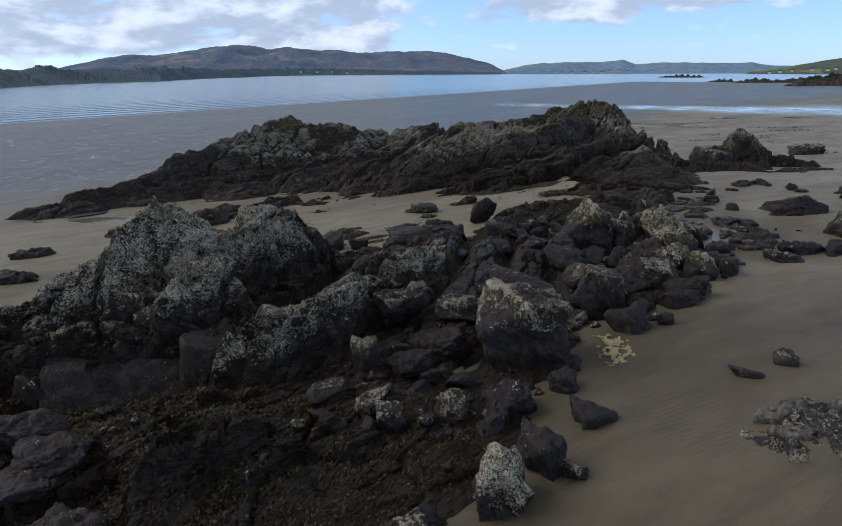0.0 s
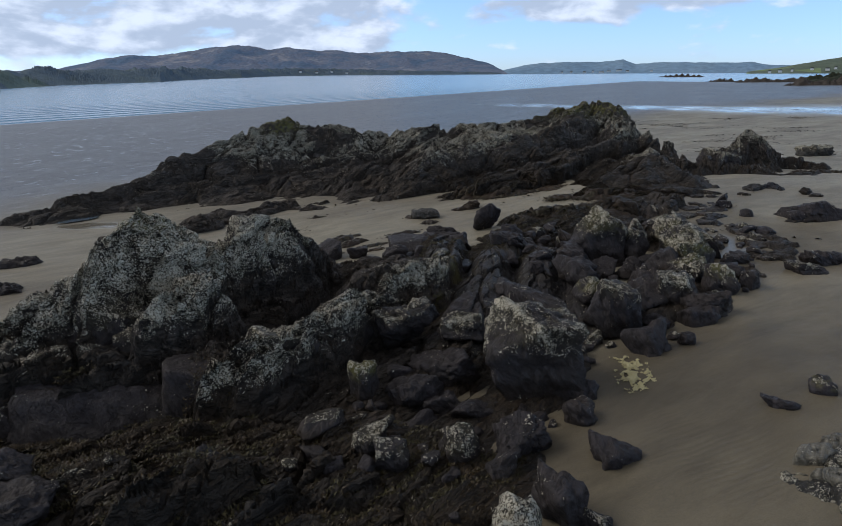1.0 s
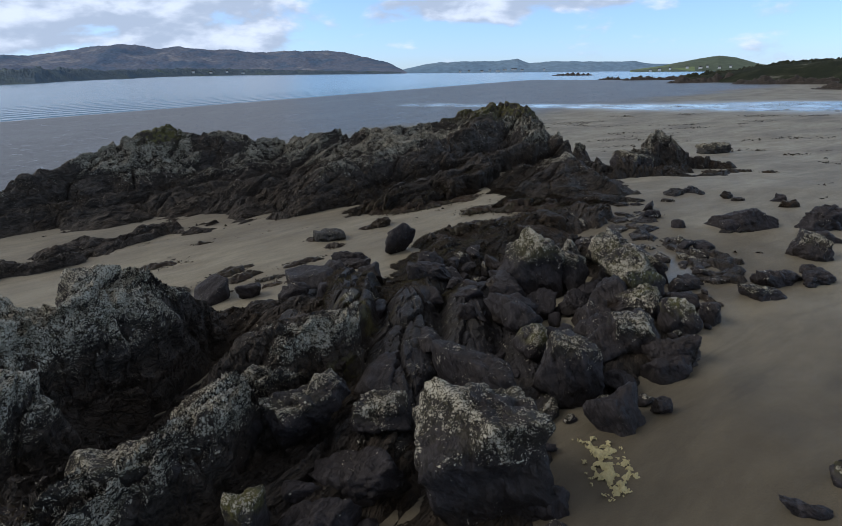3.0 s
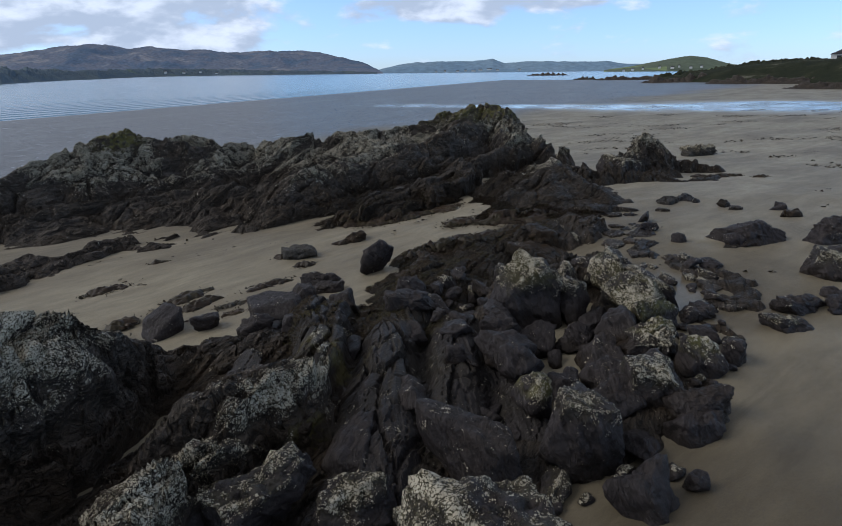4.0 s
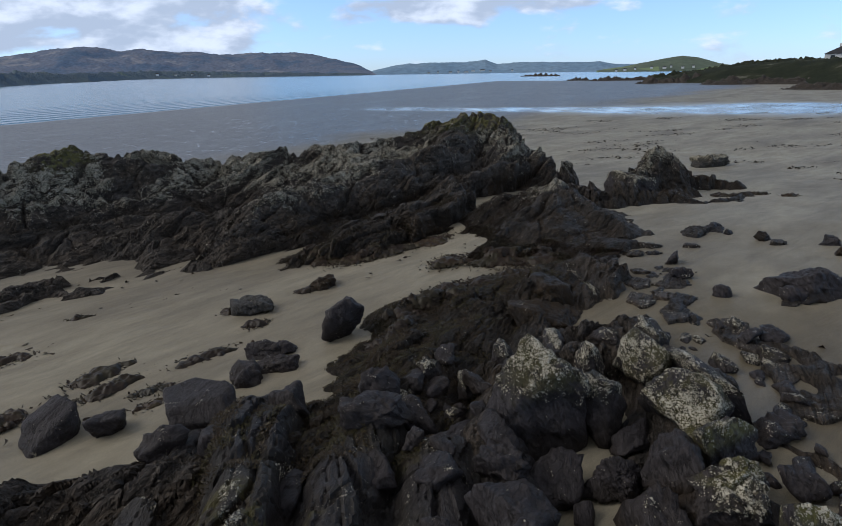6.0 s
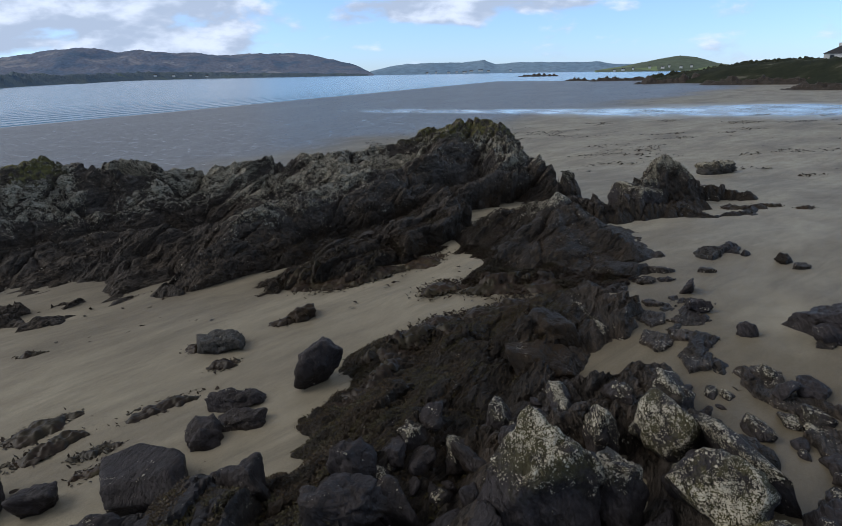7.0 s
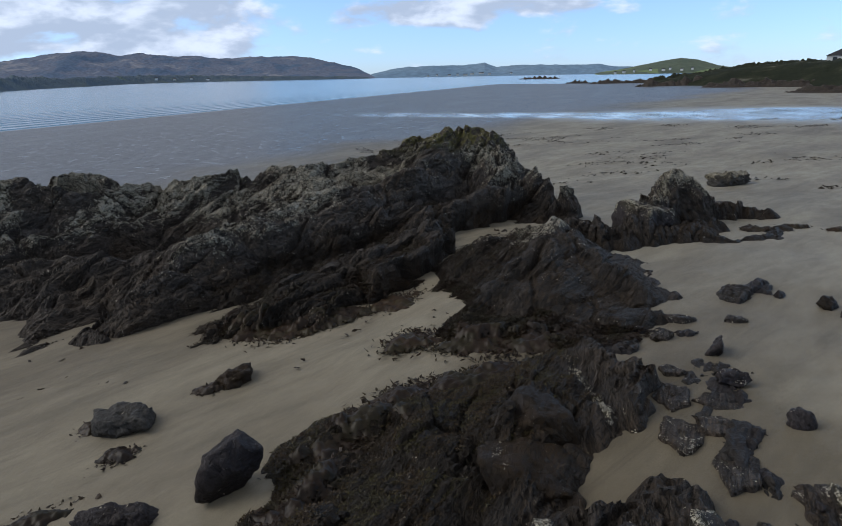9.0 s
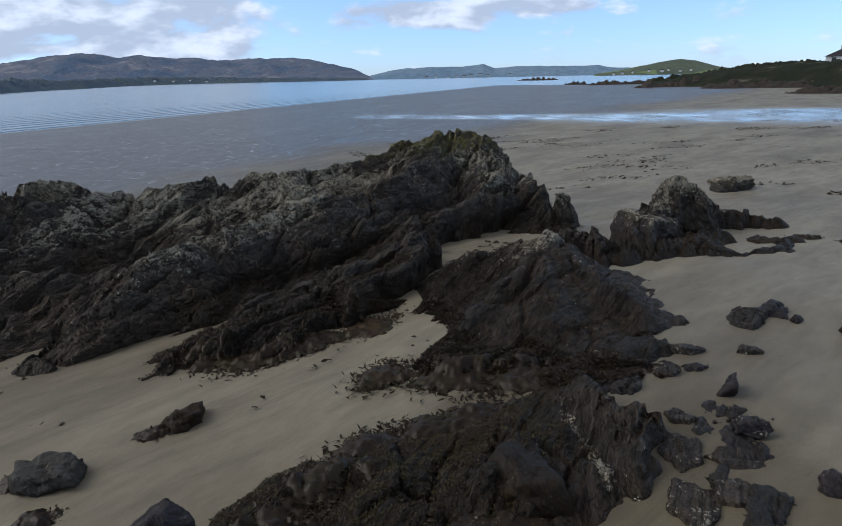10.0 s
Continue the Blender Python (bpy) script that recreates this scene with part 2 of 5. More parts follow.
    nrm = bump_node(n, l, hgt2, 1.0, 0.016, nrm)
    l.new(nrm, b.inputs["Normal"])
    return m


ROCK = rock_material("dark_schist", (0.0384, 0.0314, 0.0282), (0.0756, 0.0636, 0.0540), (0.0744, 0.0540, 0.0360))
RIDGE = rock_material("ridge_schist", (0.046, 0.0390, 0.0355), (0.094, 0.080, 0.068), (0.086, 0.064, 0.044), 1.0, 38.0)
STONE = rock_material("dark_stone", (0.034, 0.0300, 0.0330), (0.052, 0.0460, 0.0485), (0.048, 0.040, 0.036), 0.4)
PAVED = rock_material("smooth_bedrock", (0.028, 0.0250, 0.0262), (0.044, 0.0395, 0.0395), (0.042, 0.037, 0.027), 0.3, 78.0)
ROCK_GREY = rock_material("grey_schist", (0.036, 0.035, 0.033), (0.090, 0.088, 0.084), (0.075, 0.066, 0.052), 0.45)


def sand_material():
    m, n, l, b = material("wet_sand")
    p = position(n)
    big = noise_node(n, l, mapped(n, l, p, -35, (0.5, 1.3, 1)), 0.35, 4.0, 0.55, 0.4)
    mid = noise_node(n, l, mapped(n, l, p, -35, (0.7, 1.6, 1)), 2.2, 6.0, 0.66)
    grit = noise_node(n, l, p, 120.0, 4.0, 0.75)
    col = ramp_node(n, l, big, [(0.3, (0.165, 0.143, 0.105)), (0.5, (0.25, 0.222, 0.164)), (0.6, (0.285, 0.256, 0.19)), (0.75, (0.205, 0.178, 0.13))])
    col = mix_node(n, l, attr(n, "damp"), col, (0.56, 0.53, 0.485), "MULTIPLY")
    col = mix_node(n, l, 0.7, col, ramp_node(n, l, mid, [(0.3, 0.74), (0.7, 1.22)]), "MULTIPLY")
    col = mix_node(n, l, 0.8, col, ramp_node(n, l, grit, [(0.32, 0.62), (0.68, 1.38)]), "MULTIPLY")
    col = mix_node(n, l, attr(n, "dry"), col, (1.14, 1.18, 1.25), "MULTIPLY")
    drain = noise_node(n, l, mapped(n, l, p, -28, (0.35, 2.4, 1)), 0.9, 5.0, 0.62, 0.8)
    col = mix_node(n, l, 0.55, col, ramp_node(n, l, drain, [(0.38, 1.12), (0.50, 1.0), (0.58, 0.76), (0.66, 1.02)]), "MULTIPLY")
    wave = n.new("ShaderNodeTexWave")
    wave.inputs["Scale"].default_value, wave.inputs["Distortion"].default_value = 5.5, 5.0
    wave.inputs["Detail"].default_value, wave.inputs["Detail Scale"].default_value = 2.0, 0.8
    l.new(mapped(n, l, p, 68, (1, 0.5, 1)), wave.inputs["Vector"])
    ripple = math_node(n, l, "MULTIPLY", wave.outputs["Fac"], attr(n, "ripple"))
    col = mix_node(n, l, ripple, col, (0.80, 0.80, 0.80), "MULTIPLY")
    # tidal flats near the water: grey, rippled, always wet
    shore = n.new("ShaderNodeVectorMath")
    shore.operation = "DOT_PRODUCT"
    l.new(p, shore.inputs[0])
    shore.inputs[1].default_value = (0.878, -0.478, 0)
    dist = math_node(n, l, "ADD", shore.outputs["Value"], 34 * 0.878 + 77 * 0.478)
    wob = math_node(n, l, "MULTIPLY", math_node(n, l, "SUBTRACT", noise_node(n, l, p, 0.06, 4.0), 0.5), 34.0)
    dist = math_node(n, l, "ADD", dist, wob)
    sepp = n.new("ShaderNodeSeparateXYZ")
    l.new(p, sepp.inputs["Vector"])
    dist = math_node(n, l, "SUBTRACT", dist, math_node(n, l, "MULTIPLY", math_node(n, l, "MAXIMUM", math_node(n, l, "SUBTRACT", sepp.outputs["Y"], 40.0), 0.0), 0.55))
    flat = n.new("ShaderNodeMapRange")
    flat.interpolation_type = "SMOOTHSTEP"
    flat.inputs["From Min"].default_value, flat.inputs["From Max"].default_value = 56.0, 40.0
    l.new(dist, flat.inputs["Value"])
    fl = flat.outputs["Result"]
    rip = noise_node(n, l, mapped(n, l, p, -61, (0.5, 2.2, 1)), 1.0, 7.0, 0.72)
    col = mix_node(n, l, fl, col, ramp_node(n, l, rip, [(0.35, (0.070, 0.074, 0.086)), (0.65, (0.145, 0.150, 0.165))]))
    l.new(col, b.inputs["Base Color"])
    # standing film of water: low roughness
    pud = ramp_node(n, l, noise_node(n, l, mapped(n, l, p, -61, (0.22, 0.8, 1)), 0.3, 5.0, 0.6), [(0.50, 0.0), (0.62, 1.0)])
    film = attr(n, "film")
    wet = math_node(n, l, "MAXIMUM", film, math_node(n, l, "MULTIPLY", fl, math_node(n, l, "ADD", math_node(n, l, "MULTIPLY", pud, 0.06), 0.36)))
    glint = ramp_node(n, l, noise_node(n, l, mapped(n, l, p, -61, (0.7, 1.0, 1)), 2.4, 5.0, 0.75), [(0.56, 0.0), (0.62, 1.0)])
    wet = math_node(n, l, "MAXIMUM", wet, math_node(n, l, "MULTIPLY", math_node(n, l, "MULTIPLY", glint, fl), 0.85))
    ro = n.new("ShaderNodeMapRange")
    l.new(wet, ro.inputs["Value"])
    ro.inputs["To Min"].default_value, ro.inputs["To Max"].default_value = 0.62, 0.05
    l.new(ro.outputs["Result"], b.inputs["Roughness"])
    b.inputs["Specular IOR Level"].default_value = 0.4
    calm = math_node(n, l, "SUBTRACT", 1.0, film)
    h = math_node(n, l, "MULTIPLY", math_node(n, l, "ADD", math_node(n, l, "MULTIPLY", rip, fl), math_node(n, l, "MULTIPLY", mid, 0.8)), calm)
    nrm = bump_node(n, l, h, 0.6, 0.05)
    nrm = bump_node(n, l, ripple, 0.5, 0.010, nrm)
    nrm = bump_node(n, l, grit, 0.3, 0.004, nrm)
    l.new(nrm, b.inputs["Normal"])
    return m


SAND = sand_material()


def water_material():
    m, n, l, b = material("sea_water")
    p = position(n)
    b.inputs["Base Color"].default_value = (0.13, 0.29, 0.46, 1)
    b.inputs["Roughness"].default_value = 0.16
    b.inputs["IOR"].default_value = 1.33
    shore = n.new("ShaderNodeVectorMath")
    shore.operation = "DOT_PRODUCT"
    l.new(p, shore.inputs[0])
    shore.inputs[1].default_value = (-0.878, 0.478, 0)
    out_ = math_node(n, l, "SUBTRACT", shore.outputs["Value"], 34 * 0.878 + 77 * 0.478)
    wave = n.new("ShaderNodeTexWave")
    wave.wave_profile = "SIN"
    wave.inputs["Scale"].default_value, wave.inputs["Distortion"].default_value = 0.075, 3.0
    wave.inputs["Detail"].default_value, wave.inputs["Detail Scale"].default_value = 3.0, 0.25
    l.new(mapped(n, l, p, 28.6, (1, 0.06, 1)), wave.inputs["Vector"])
    fade = n.new("ShaderNodeMapRange")
    fade.inputs["From Min"].default_value, fade.inputs["From Max"].default_value = 5.0, 45.0
    fade.inputs["To Min"].default_value, fade.inputs["To Max"].default_value = 1.0, 0.12
    l.new(out_, fade.inputs["Value"])
    chop = noise_node(n, l, mapped(n, l, p, -61, (0.12, 0.6, 1)), 1.0, 5.0, 0.6)
    h = math_node(n, l, "ADD", math_node(n, l, "MULTIPLY", wave.outputs["Fac"], fade.outputs["Result"]), math_node(n, l, "MULTIPLY", chop, 0.7))
    l.new(bump_node(n, l, h, 1.0, 0.48), b.inputs["Normal"])
    b.inputs["Specular IOR Level"].default_value = 0.55
    return m


WATER = water_material()


def land_material(name, stops, scale, patch=None):
    m, n, l, b = material(name)
    p = position(n)
    big = noise_node(n, l, p, scale, 6.0, 0.6)
    fine = noise_node(n, l, p, scale * 12, 4.0, 0.6)
    col = ramp_node(n, l, big, stops)
    if patch:
        v = n.new("ShaderNodeTexVoronoi")
        v.inputs["Scale"].default_value = patch[0]
        l.new(p, v.inputs["Vector"])
        sepc = n.new("ShaderNodeSeparateColor")
        l.new(v.outputs["Color"], sepc.inputs["Color"])
        col = mix_node(n, l, ramp_node(n, l, sepc.outputs[0], [(patch[1], 0.0), (patch[1] + 0.04, 1.0)]), col, patch[2])
    col = mix_node(n, l, 0.45, col, ramp_node(n, l, fine, [(0.3, 0.6), (0.7, 1.35)]), "MULTIPLY")
    l.new(col, b.inputs["Base Color"])
    b.inputs["Roughness"].default_value = 0.95
    b.inputs["Specular IOR Level"].default_value = 0.1
    l.new(bump_node(n, l, fine, 0.4, 0.6 / scale * 0.02), b.inputs["Normal"])
    return m


# moor, far hills and woods: distance haze is mixed into the base colour
HAZED_MOOR = land_material("hazed_heather", [(0.3, (0.10, 0.165, 0.26)), (0.44, (0.14, 0.195, 0.29)), (0.52, (0.19, 0.22, 0.295)), (0.58, (0.17, 0.215, 0.30)), (0.64, (0.30, 0.31, 0.36)), (0.74, (0.15, 0.21, 0.28))], 0.0075)
HAZED_COAST = land_material("hazed_far_hill", [(0.3, (0.18, 0.30, 0.44)), (0.6, (0.25, 0.37, 0.50))], 0.003)
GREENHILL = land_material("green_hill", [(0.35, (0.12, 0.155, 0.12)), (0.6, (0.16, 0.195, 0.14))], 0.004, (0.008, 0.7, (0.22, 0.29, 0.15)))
HAZED_WOODS = land_material("hazed_shore_woods", [(0.3, (0.085, 0.130, 0.185)), (0.5, (0.110, 0.155, 0.200)), (0.7, (0.140, 0.185, 0.200))], 0.03, (0.02, 0.95, (0.13, 0.18, 0.16)))
TURF = land_material("headland_turf", [(0.3, (0.018, 0.023, 0.016)), (0.5, (0.027, 0.033, 0.020)), (0.6, (0.044, 0.048, 0.030)), (0.68, (0.15, 0.145, 0.12)), (0.76, (0.05, 0.055, 0.03))], 0.16)


def weed_material(name, cols):
    m, n, l, b = material(name)
    g = n.new("ShaderNodeNewGeometry")
    col = ramp_node(n, l, g.outputs["Random Per Island"], cols)
    big = noise_node(n, l, g.outputs["Position"], 2.4, 5.0, 0.65)
    col = mix_node(n, l, 0.95, col, ramp_node(n, l, big, [(0.32, (0.6, 0.58, 0.55)), (0.46, (1.3, 0.95, 0.75)), (0.57, (1.35, 1.4, 0.85)), (0.7, (0.75, 0.72, 0.7))]), "MULTIPLY")
    l.new(col, b.inputs["Base Color"])
    b.inputs["Roughness"].default_value = 0.5
    b.inputs["Specular IOR Level"].default_value = 0.3
    return m


WEED = weed_material("brown_wrack", [(0.0, (0.015, 0.012, 0.009)), (0.55, (0.019, 0.0145, 0.010)), (0.85, (0.024, 0.0175, 0.0105)), (1.0, (0.032, 0.024, 0.013))])
WEED_OLIVE = weed_material("olive_wrack", [(0.0, (0.018, 0.0138, 0.0085)), (0.5, (0.030, 0.0240, 0.0120)), (0.85, (0.040, 0.033, 0.0145)), (1.0, (0.054, 0.047, 0.018))])


# ---- meshes from arrays ----
def array_mesh(name, verts, quads, mat, attrs=None, smooth=True):
    me = bpy.data.meshes.new(name)
    k = quads.shape[1]
    me.vertices.add(len(verts))
    me.vertices.foreach_set("co", np.ascontiguousarray(verts, np.float32).ravel())
    me.loops.add(quads.size)
    me.loops.foreach_set("vertex_index", np.ascontiguousarray(quads, np.int32).ravel())
    me.polygons.add(len(quads))
    me.polygons.foreach_set("loop_start", np.arange(0, quads.size, k, dtype=np.int32))
    me.polygons.foreach_set("use_smooth", np.full(len(quads), smooth))
    me.update(calc_edges=True)
    for key, val in (attrs or {}).items():
        a = me.attributes.new(key, "FLOAT", "POINT")
        a.data.foreach_set("value", np.ascontiguousarray(val, np.float32).ravel())
    me.materials.append(mat)
    return me


def sheet(name, X, Y, Z, keep, mat, attrs=None, smooth=True):
    """A mesh over a grid of points; keep says which points are wanted."""
    ny, nx = X.shape
    idx = np.arange(nx * ny).reshape(ny, nx)
    q = np.stack([idx[:-1, :-1], idx[:-1, 1:], idx[1:, 1:], idx[1:, :-1]], -1).reshape(-1, 4)
    if keep is not None:
        kf = keep.ravel()
        q = q[kf[q].any(1)]
        used = np.unique(q)
        remap = np.zeros(nx * ny, np.int64)
        remap[used] = np.arange(len(used))
        q = remap[q]
    else:
        used = np.arange(nx * ny)
    V = np.stack([X.ravel()[used], Y.ravel()[used], Z.ravel()[used]], -1)
    return array_mesh(name, V, q, mat, {k: v.ravel()[used] for k, v in (attrs or {}).items()}, smooth)


def grown(a, b, fine, far, ratio=1.09):
    """Coordinates in fine steps from a to b, then growing steps out to far on both sides."""
    xs = list(np.arange(a, b, fine))
    s = fine
    while xs[-1] < far:
        s *= ratio
        xs.append(xs[-1] + s)
    s = fine
    while xs[0] > -far:
        s *= ratio
        xs.insert(0, xs[0] - s)
    return np.array(xs)


# ---- ground and sea ----
def build_ground():
    gx, gy = grown(-13, 20, 0.14, 4300), grown(-1, 31, 0.14, 4300)
    X, Y = np.meshgrid(gx, gy)
    Z = sand_z(X, Y)
    near = step01(np.hypot(X - 3, Y - 12), 60, 25)
    Z = Z + near * (0.035 * fbm(X * 0.35, Y * 0.35, 0, 3, seed=5) + 0.012 * fbm(X * 1.3, Y * 1.3, 0, 3, seed=6))
    # film of standing water: the long channel across the flats
    s = (X - 29) * 0.62 + (Y - 66) * -0.78
    c = (X - 29) * 0.78 + (Y - 66) * 0.62
    wob = 4.0 * fbm(s * 0.05, c * 0.05, 0, 3, seed=8)
    wide = 5.0 + 5.0 * step01(s, -10, 20)
    film = step01(np.abs(c + wob), wide + 4.0, wide * 0.3) * step01(s, -55, -5)
    film = film * (0.72 + 0.28 * step01(fbm(s * 0.12, c * 0.7, 0, 4, 0.6, seed=9), -0.35, 0.25))
    pud = step01(np.hypot((X + 8.4) * 0.7 - (Y - 15.4) * 0.5, (X + 8.4) * 0.5 + (Y - 15.4) * 1.6) + 0.3 * fbm(X, Y, 0, 2, seed=3), 1.0, 0.7)
    film = np.maximum(film, pud)
    runnel = step01(np.hypot((X - 4.78) * 1.6 - (Y - 9.8) * 0.7, (Y - 9.8) * 0.8 + (X - 4.78) * 0.3) + 0.3 * fbm(X * 1.5, Y * 1.5, 0, 3, seed=19), 0.9, 0.45)
    film = np.maximum(film, 0.6 * runnel)
    damp = step01(Y + 0.15 * X + 1.2 * fbm(X * 0.4, Y * 0.4, 0, 4, seed=12), 10.5, 5.5)
    grey = 0.08 * step01(X + 0.8 * fbm(X * 0.3, Y * 0.3, 2, 3, seed=13), 3.6, 6.2) * step01(Y, 30, 16)
    ripple = 0.45 * step01(np.hypot((X - 2.05) * 1.2, Y - 4.5) + 0.25 * fbm(X * 2, Y * 2, 0, 3, seed=21), 0.75, 0.25)
    ripple = np.maximum(ripple, 0.6 * step01(fbm(X * 0.45, Y * 0.45, 4, 3, seed=22), 0.25, 0.5) * step01(X, 4, 7))
    dry = step01(X - 0.12 * Y + 1.5 * fbm(X * 0.2, Y * 0.2, 6, 3, seed=24), 2.5, 6.0) * step01(Y, 9, 17)
    me = sheet("ground", X, Y, Z, None, SAND, {"film": film, "damp": np.maximum(np.maximum(damp, grey), 0.95 * step01(np.hypot((X - 5.0) * 0.75, (Y - 11.2) * 0.55) + 0.5 * fbm(X, Y, 0, 3, seed=33), 2.0, 1.0)), "ripple": ripple, "dry": dry})
    return tagged(new("ground", me), "wide wet tan sand beach with grey tidal flats", "beach", kind="structure")


build_ground()


def build_sea():
    gx, gy = grown(-60, 60, 10, 4200, 1.4), grown(40, 200, 10, 4200, 1.4)
    X, Y = np.meshgrid(gx, gy)
    shore = shore_at(X, Y)
    me = sheet("sea", X, Y, np.full(X.shape, SEA), shore < 40, WATER)
    return tagged(new("sea", me), "calm pale blue sea water with low ripples", "sea", kind="structure")


build_sea()

# ---- rock outcrops ----
FIELDS = []


def crest(H, X, Y, S, pts, back, front, power=1.4, cap=None):
    """Raise a ridge along pts (x, y, z): back is its reach to the left of the way along it, front to the right, cap beyond its ends."""
    for (ax, ay, az), (bx, by, bz) in zip(pts[:-1], pts[1:]):
        dx, dy = bx - ax, by - ay
        ll = dx * dx + dy * dy
        t = np.clip(((X - ax) * dx + (Y - ay) * dy) / ll, 0, 1)
        ox, oy = X - (ax + t * dx), Y - (ay + t * dy)
        d = np.hypot(ox, oy)
        side = dx * oy - dy * ox
        r = d / np.where(side > 0, back, front)
        if cap:
            u = ((X - ax) * dx + (Y - ay) * dy) / math.sqrt(ll)
            past = np.maximum(np.maximum(-u, u - math.sqrt(ll)), 0)
            r = np.hypot(side / math.sqrt(ll) / np.where(side > 0, back, front), past / cap)
        base = S - 0.3
        top = az + (bz - az) * t
        h = base + np.maximum(top - base, 0.05) * np.where(r < 1, 1 - r ** power, -(r - 1) * 0.6)
        H = np.maximum(H, h)
    return H


def softened(H, r):
    """Mean of H over a square of 2 r + 1 points."""
    for axis in (0, 1):
        pad = [(r + 1, r) if a == axis else (0, 0) for a in (0, 1)]
        c = np.cumsum(np.pad(H, pad, mode="edge"), axis=axis)
        n = H.shape[axis]
        H = (np.take(c, np.arange(2 * r + 1, n + 2 * r + 1), axis) - np.take(c, np.arange(0, n), axis)) / (2 * r + 1)
    return H


def outcrop(name, label, box, res, ridges, mat, beds=0.16, bed_amp=0.13, block=0.55, block_amp=0.16, rough=0.05, lean=0.25, warp=0.16, seed=1, paint=None, floor=0.15, parts=None, strike=STRIKE, slide=0.22):
    """Bedrock over the box. ridges: points, reach behind, reach in front, steepness; parts: a name for each ridge; slide: how far the beds end past one another."""
    x0, x1, y0, y1 = box
    X, Y = np.meshgrid(np.arange(x0, x1, res), np.arange(y0, y1, res))
    S = sand_z(X, Y)
    Xw = X + warp * fbm(X * 1.1, Y * 1.1, 0, 5, 0.6, seed=seed)
    Yw = Y + warp * fbm(X * 1.1, Y * 1.1, 5, 5, 0.6, seed=seed + 40)
    c, s = math.cos(radians(strike)), math.sin(radians(strike))
    # each bed ends a little further along than its neighbour
    V0 = -X * s + Y * c + 0.22 * fbm(X * 0.5, Y * 0.5, 9, 3, seed=seed + 60)
    for th, am in ((beds * 3.1, slide), (beds * 1.3, slide * 0.45)):
        q = V0 / th + 0.6 * vnoise(V0 / th * 0.5, 0 * X, 0, seed + 63)
        i = np.floor(q)
        off = am * 2.0 * (hash01(i, 0 * i, 0 * i + 3, seed) - 0.5)
        Xw, Yw = Xw + c * off, Yw + s * off
    H, owner = np.full(X.shape, -9.0), np.zeros(X.shape, int)
    for k, ridge in enumerate(ridges):
        H2 = crest(H, Xw, Yw, S, *ridge)
        owner = np.where(H2 > H, k, owner)
        H = H2
    H = softened(H, max(1, int(0.05 / res)))
    Xb = X + 0.12 * fbm(X * 0.7, Y * 0.7, 2, 2, seed=seed + 50)
    Yb = Y + 0.12 * fbm(X * 0.7, Y * 0.7, 7, 2, seed=seed + 51)
    U, V = Xb * c + Yb * s, -Xb * s + Yb * c
    V = V + 0.10 * fbm(U * 0.8, V * 0.8, 0, 3, seed=seed + 7) - 0.2 * H
    amp = step01(H - S, 0.0, 0.45) * (1 - floor) + floor
    # beds of uneven thickness, broken along their length
    for k, (th, am) in enumerate(((beds * 2.4, bed_amp), (beds, bed_amp * 0.62), (beds * 0.42, bed_amp * 0.34))):
        q = V / th + 0.7 * vnoise(V / th * 0.4, U * 0.3, 0, seed + 11 + k)
        i = np.floor(q)
        br = np.floor(U / (th * 9) + 9 * hash01(i, i * 0, i * 0, seed + k))
        f = q - i
        H = H + amp * am * ((hash01(i, br, i * 0 + k, seed) - 0.5) * 1.1 + (f - 0.5) * 0.8)
    # blocks between joints
    f1, f2, cid = worley(U / (block * 2.6), V / block, seed + 3)
    H = H + amp * block_amp * (cid - 0.5) * 1.3
    H = H - amp * block_amp * 1.1 * step01(f2 - f1, 0.10, 0.0)
    f1, f2, cid = worley(U / (block * 1.0), V / (block * 0.32), seed + 4)
    H = H + amp * block_amp * 0.4 * (cid - 0.5) - amp * block_amp * 0.4 * step01(f2 - f1, 0.12, 0.0)
    H = H + amp * rough * fbm(X * 3.1, Y * 3.1, 0, 5, 0.55, seed=seed + 21)
    up = np.maximum(H - S, 0)
    gy_, gx_ = np.gradient(H, res)
    flat = 1 / np.sqrt(1 + gx_ * gx_ + gy_ * gy_)
    # push the steep faces in and out, so that they break up too
    bulge = amp * (rough * 1.3 * fbm(X * 3, Y * 3, H * 3, 4, 0.6, seed=seed + 31) + 0.04 * (hash01(np.floor(H * 6 + V * 2.5), np.floor(U * 0.9), np.floor(V * 0.4), seed) - 0.5))
    bulge = bulge * step01(flat, 0.98, 0.6)
    PX = X + lean * s * up - gx_ * flat * bulge
    PY = Y - lean * c * up - gy_ * flat * bulge
    PZ = H + flat * bulge
    at = paint(X, Y, H, S, flat) if paint else {}
    at = {k: np.broadcast_to(at.get(k, 0.0), X.shape) + 0.0 for k in ("barn", "weed", "lichen")}
    edge = np.clip((H - softened(H, int(0.16 / res))) / 0.05, -1, 1)
    at["barn"] = at["barn"] + 0.26 * edge * step01(at["barn"], 0.08, 0.4)
    at = {k: np.clip(v, 0, 1) for k, v in at.items()}
    keep = H > S - 0.06
    FIELDS.append((x0, y0, res, np.where(keep, H, -9.0), S))
    if not parts:
        return tagged(new(name, sheet(name, PX, PY, PZ, keep, mat, at, False)), label, "rock")
    root = tagged(new(name), label, "rock")
    root.location = (float(X[keep].mean()), float(Y[keep].mean()), float(S[keep].min()))
    ids = np.array([parts.index(p) for p in parts])[owner]
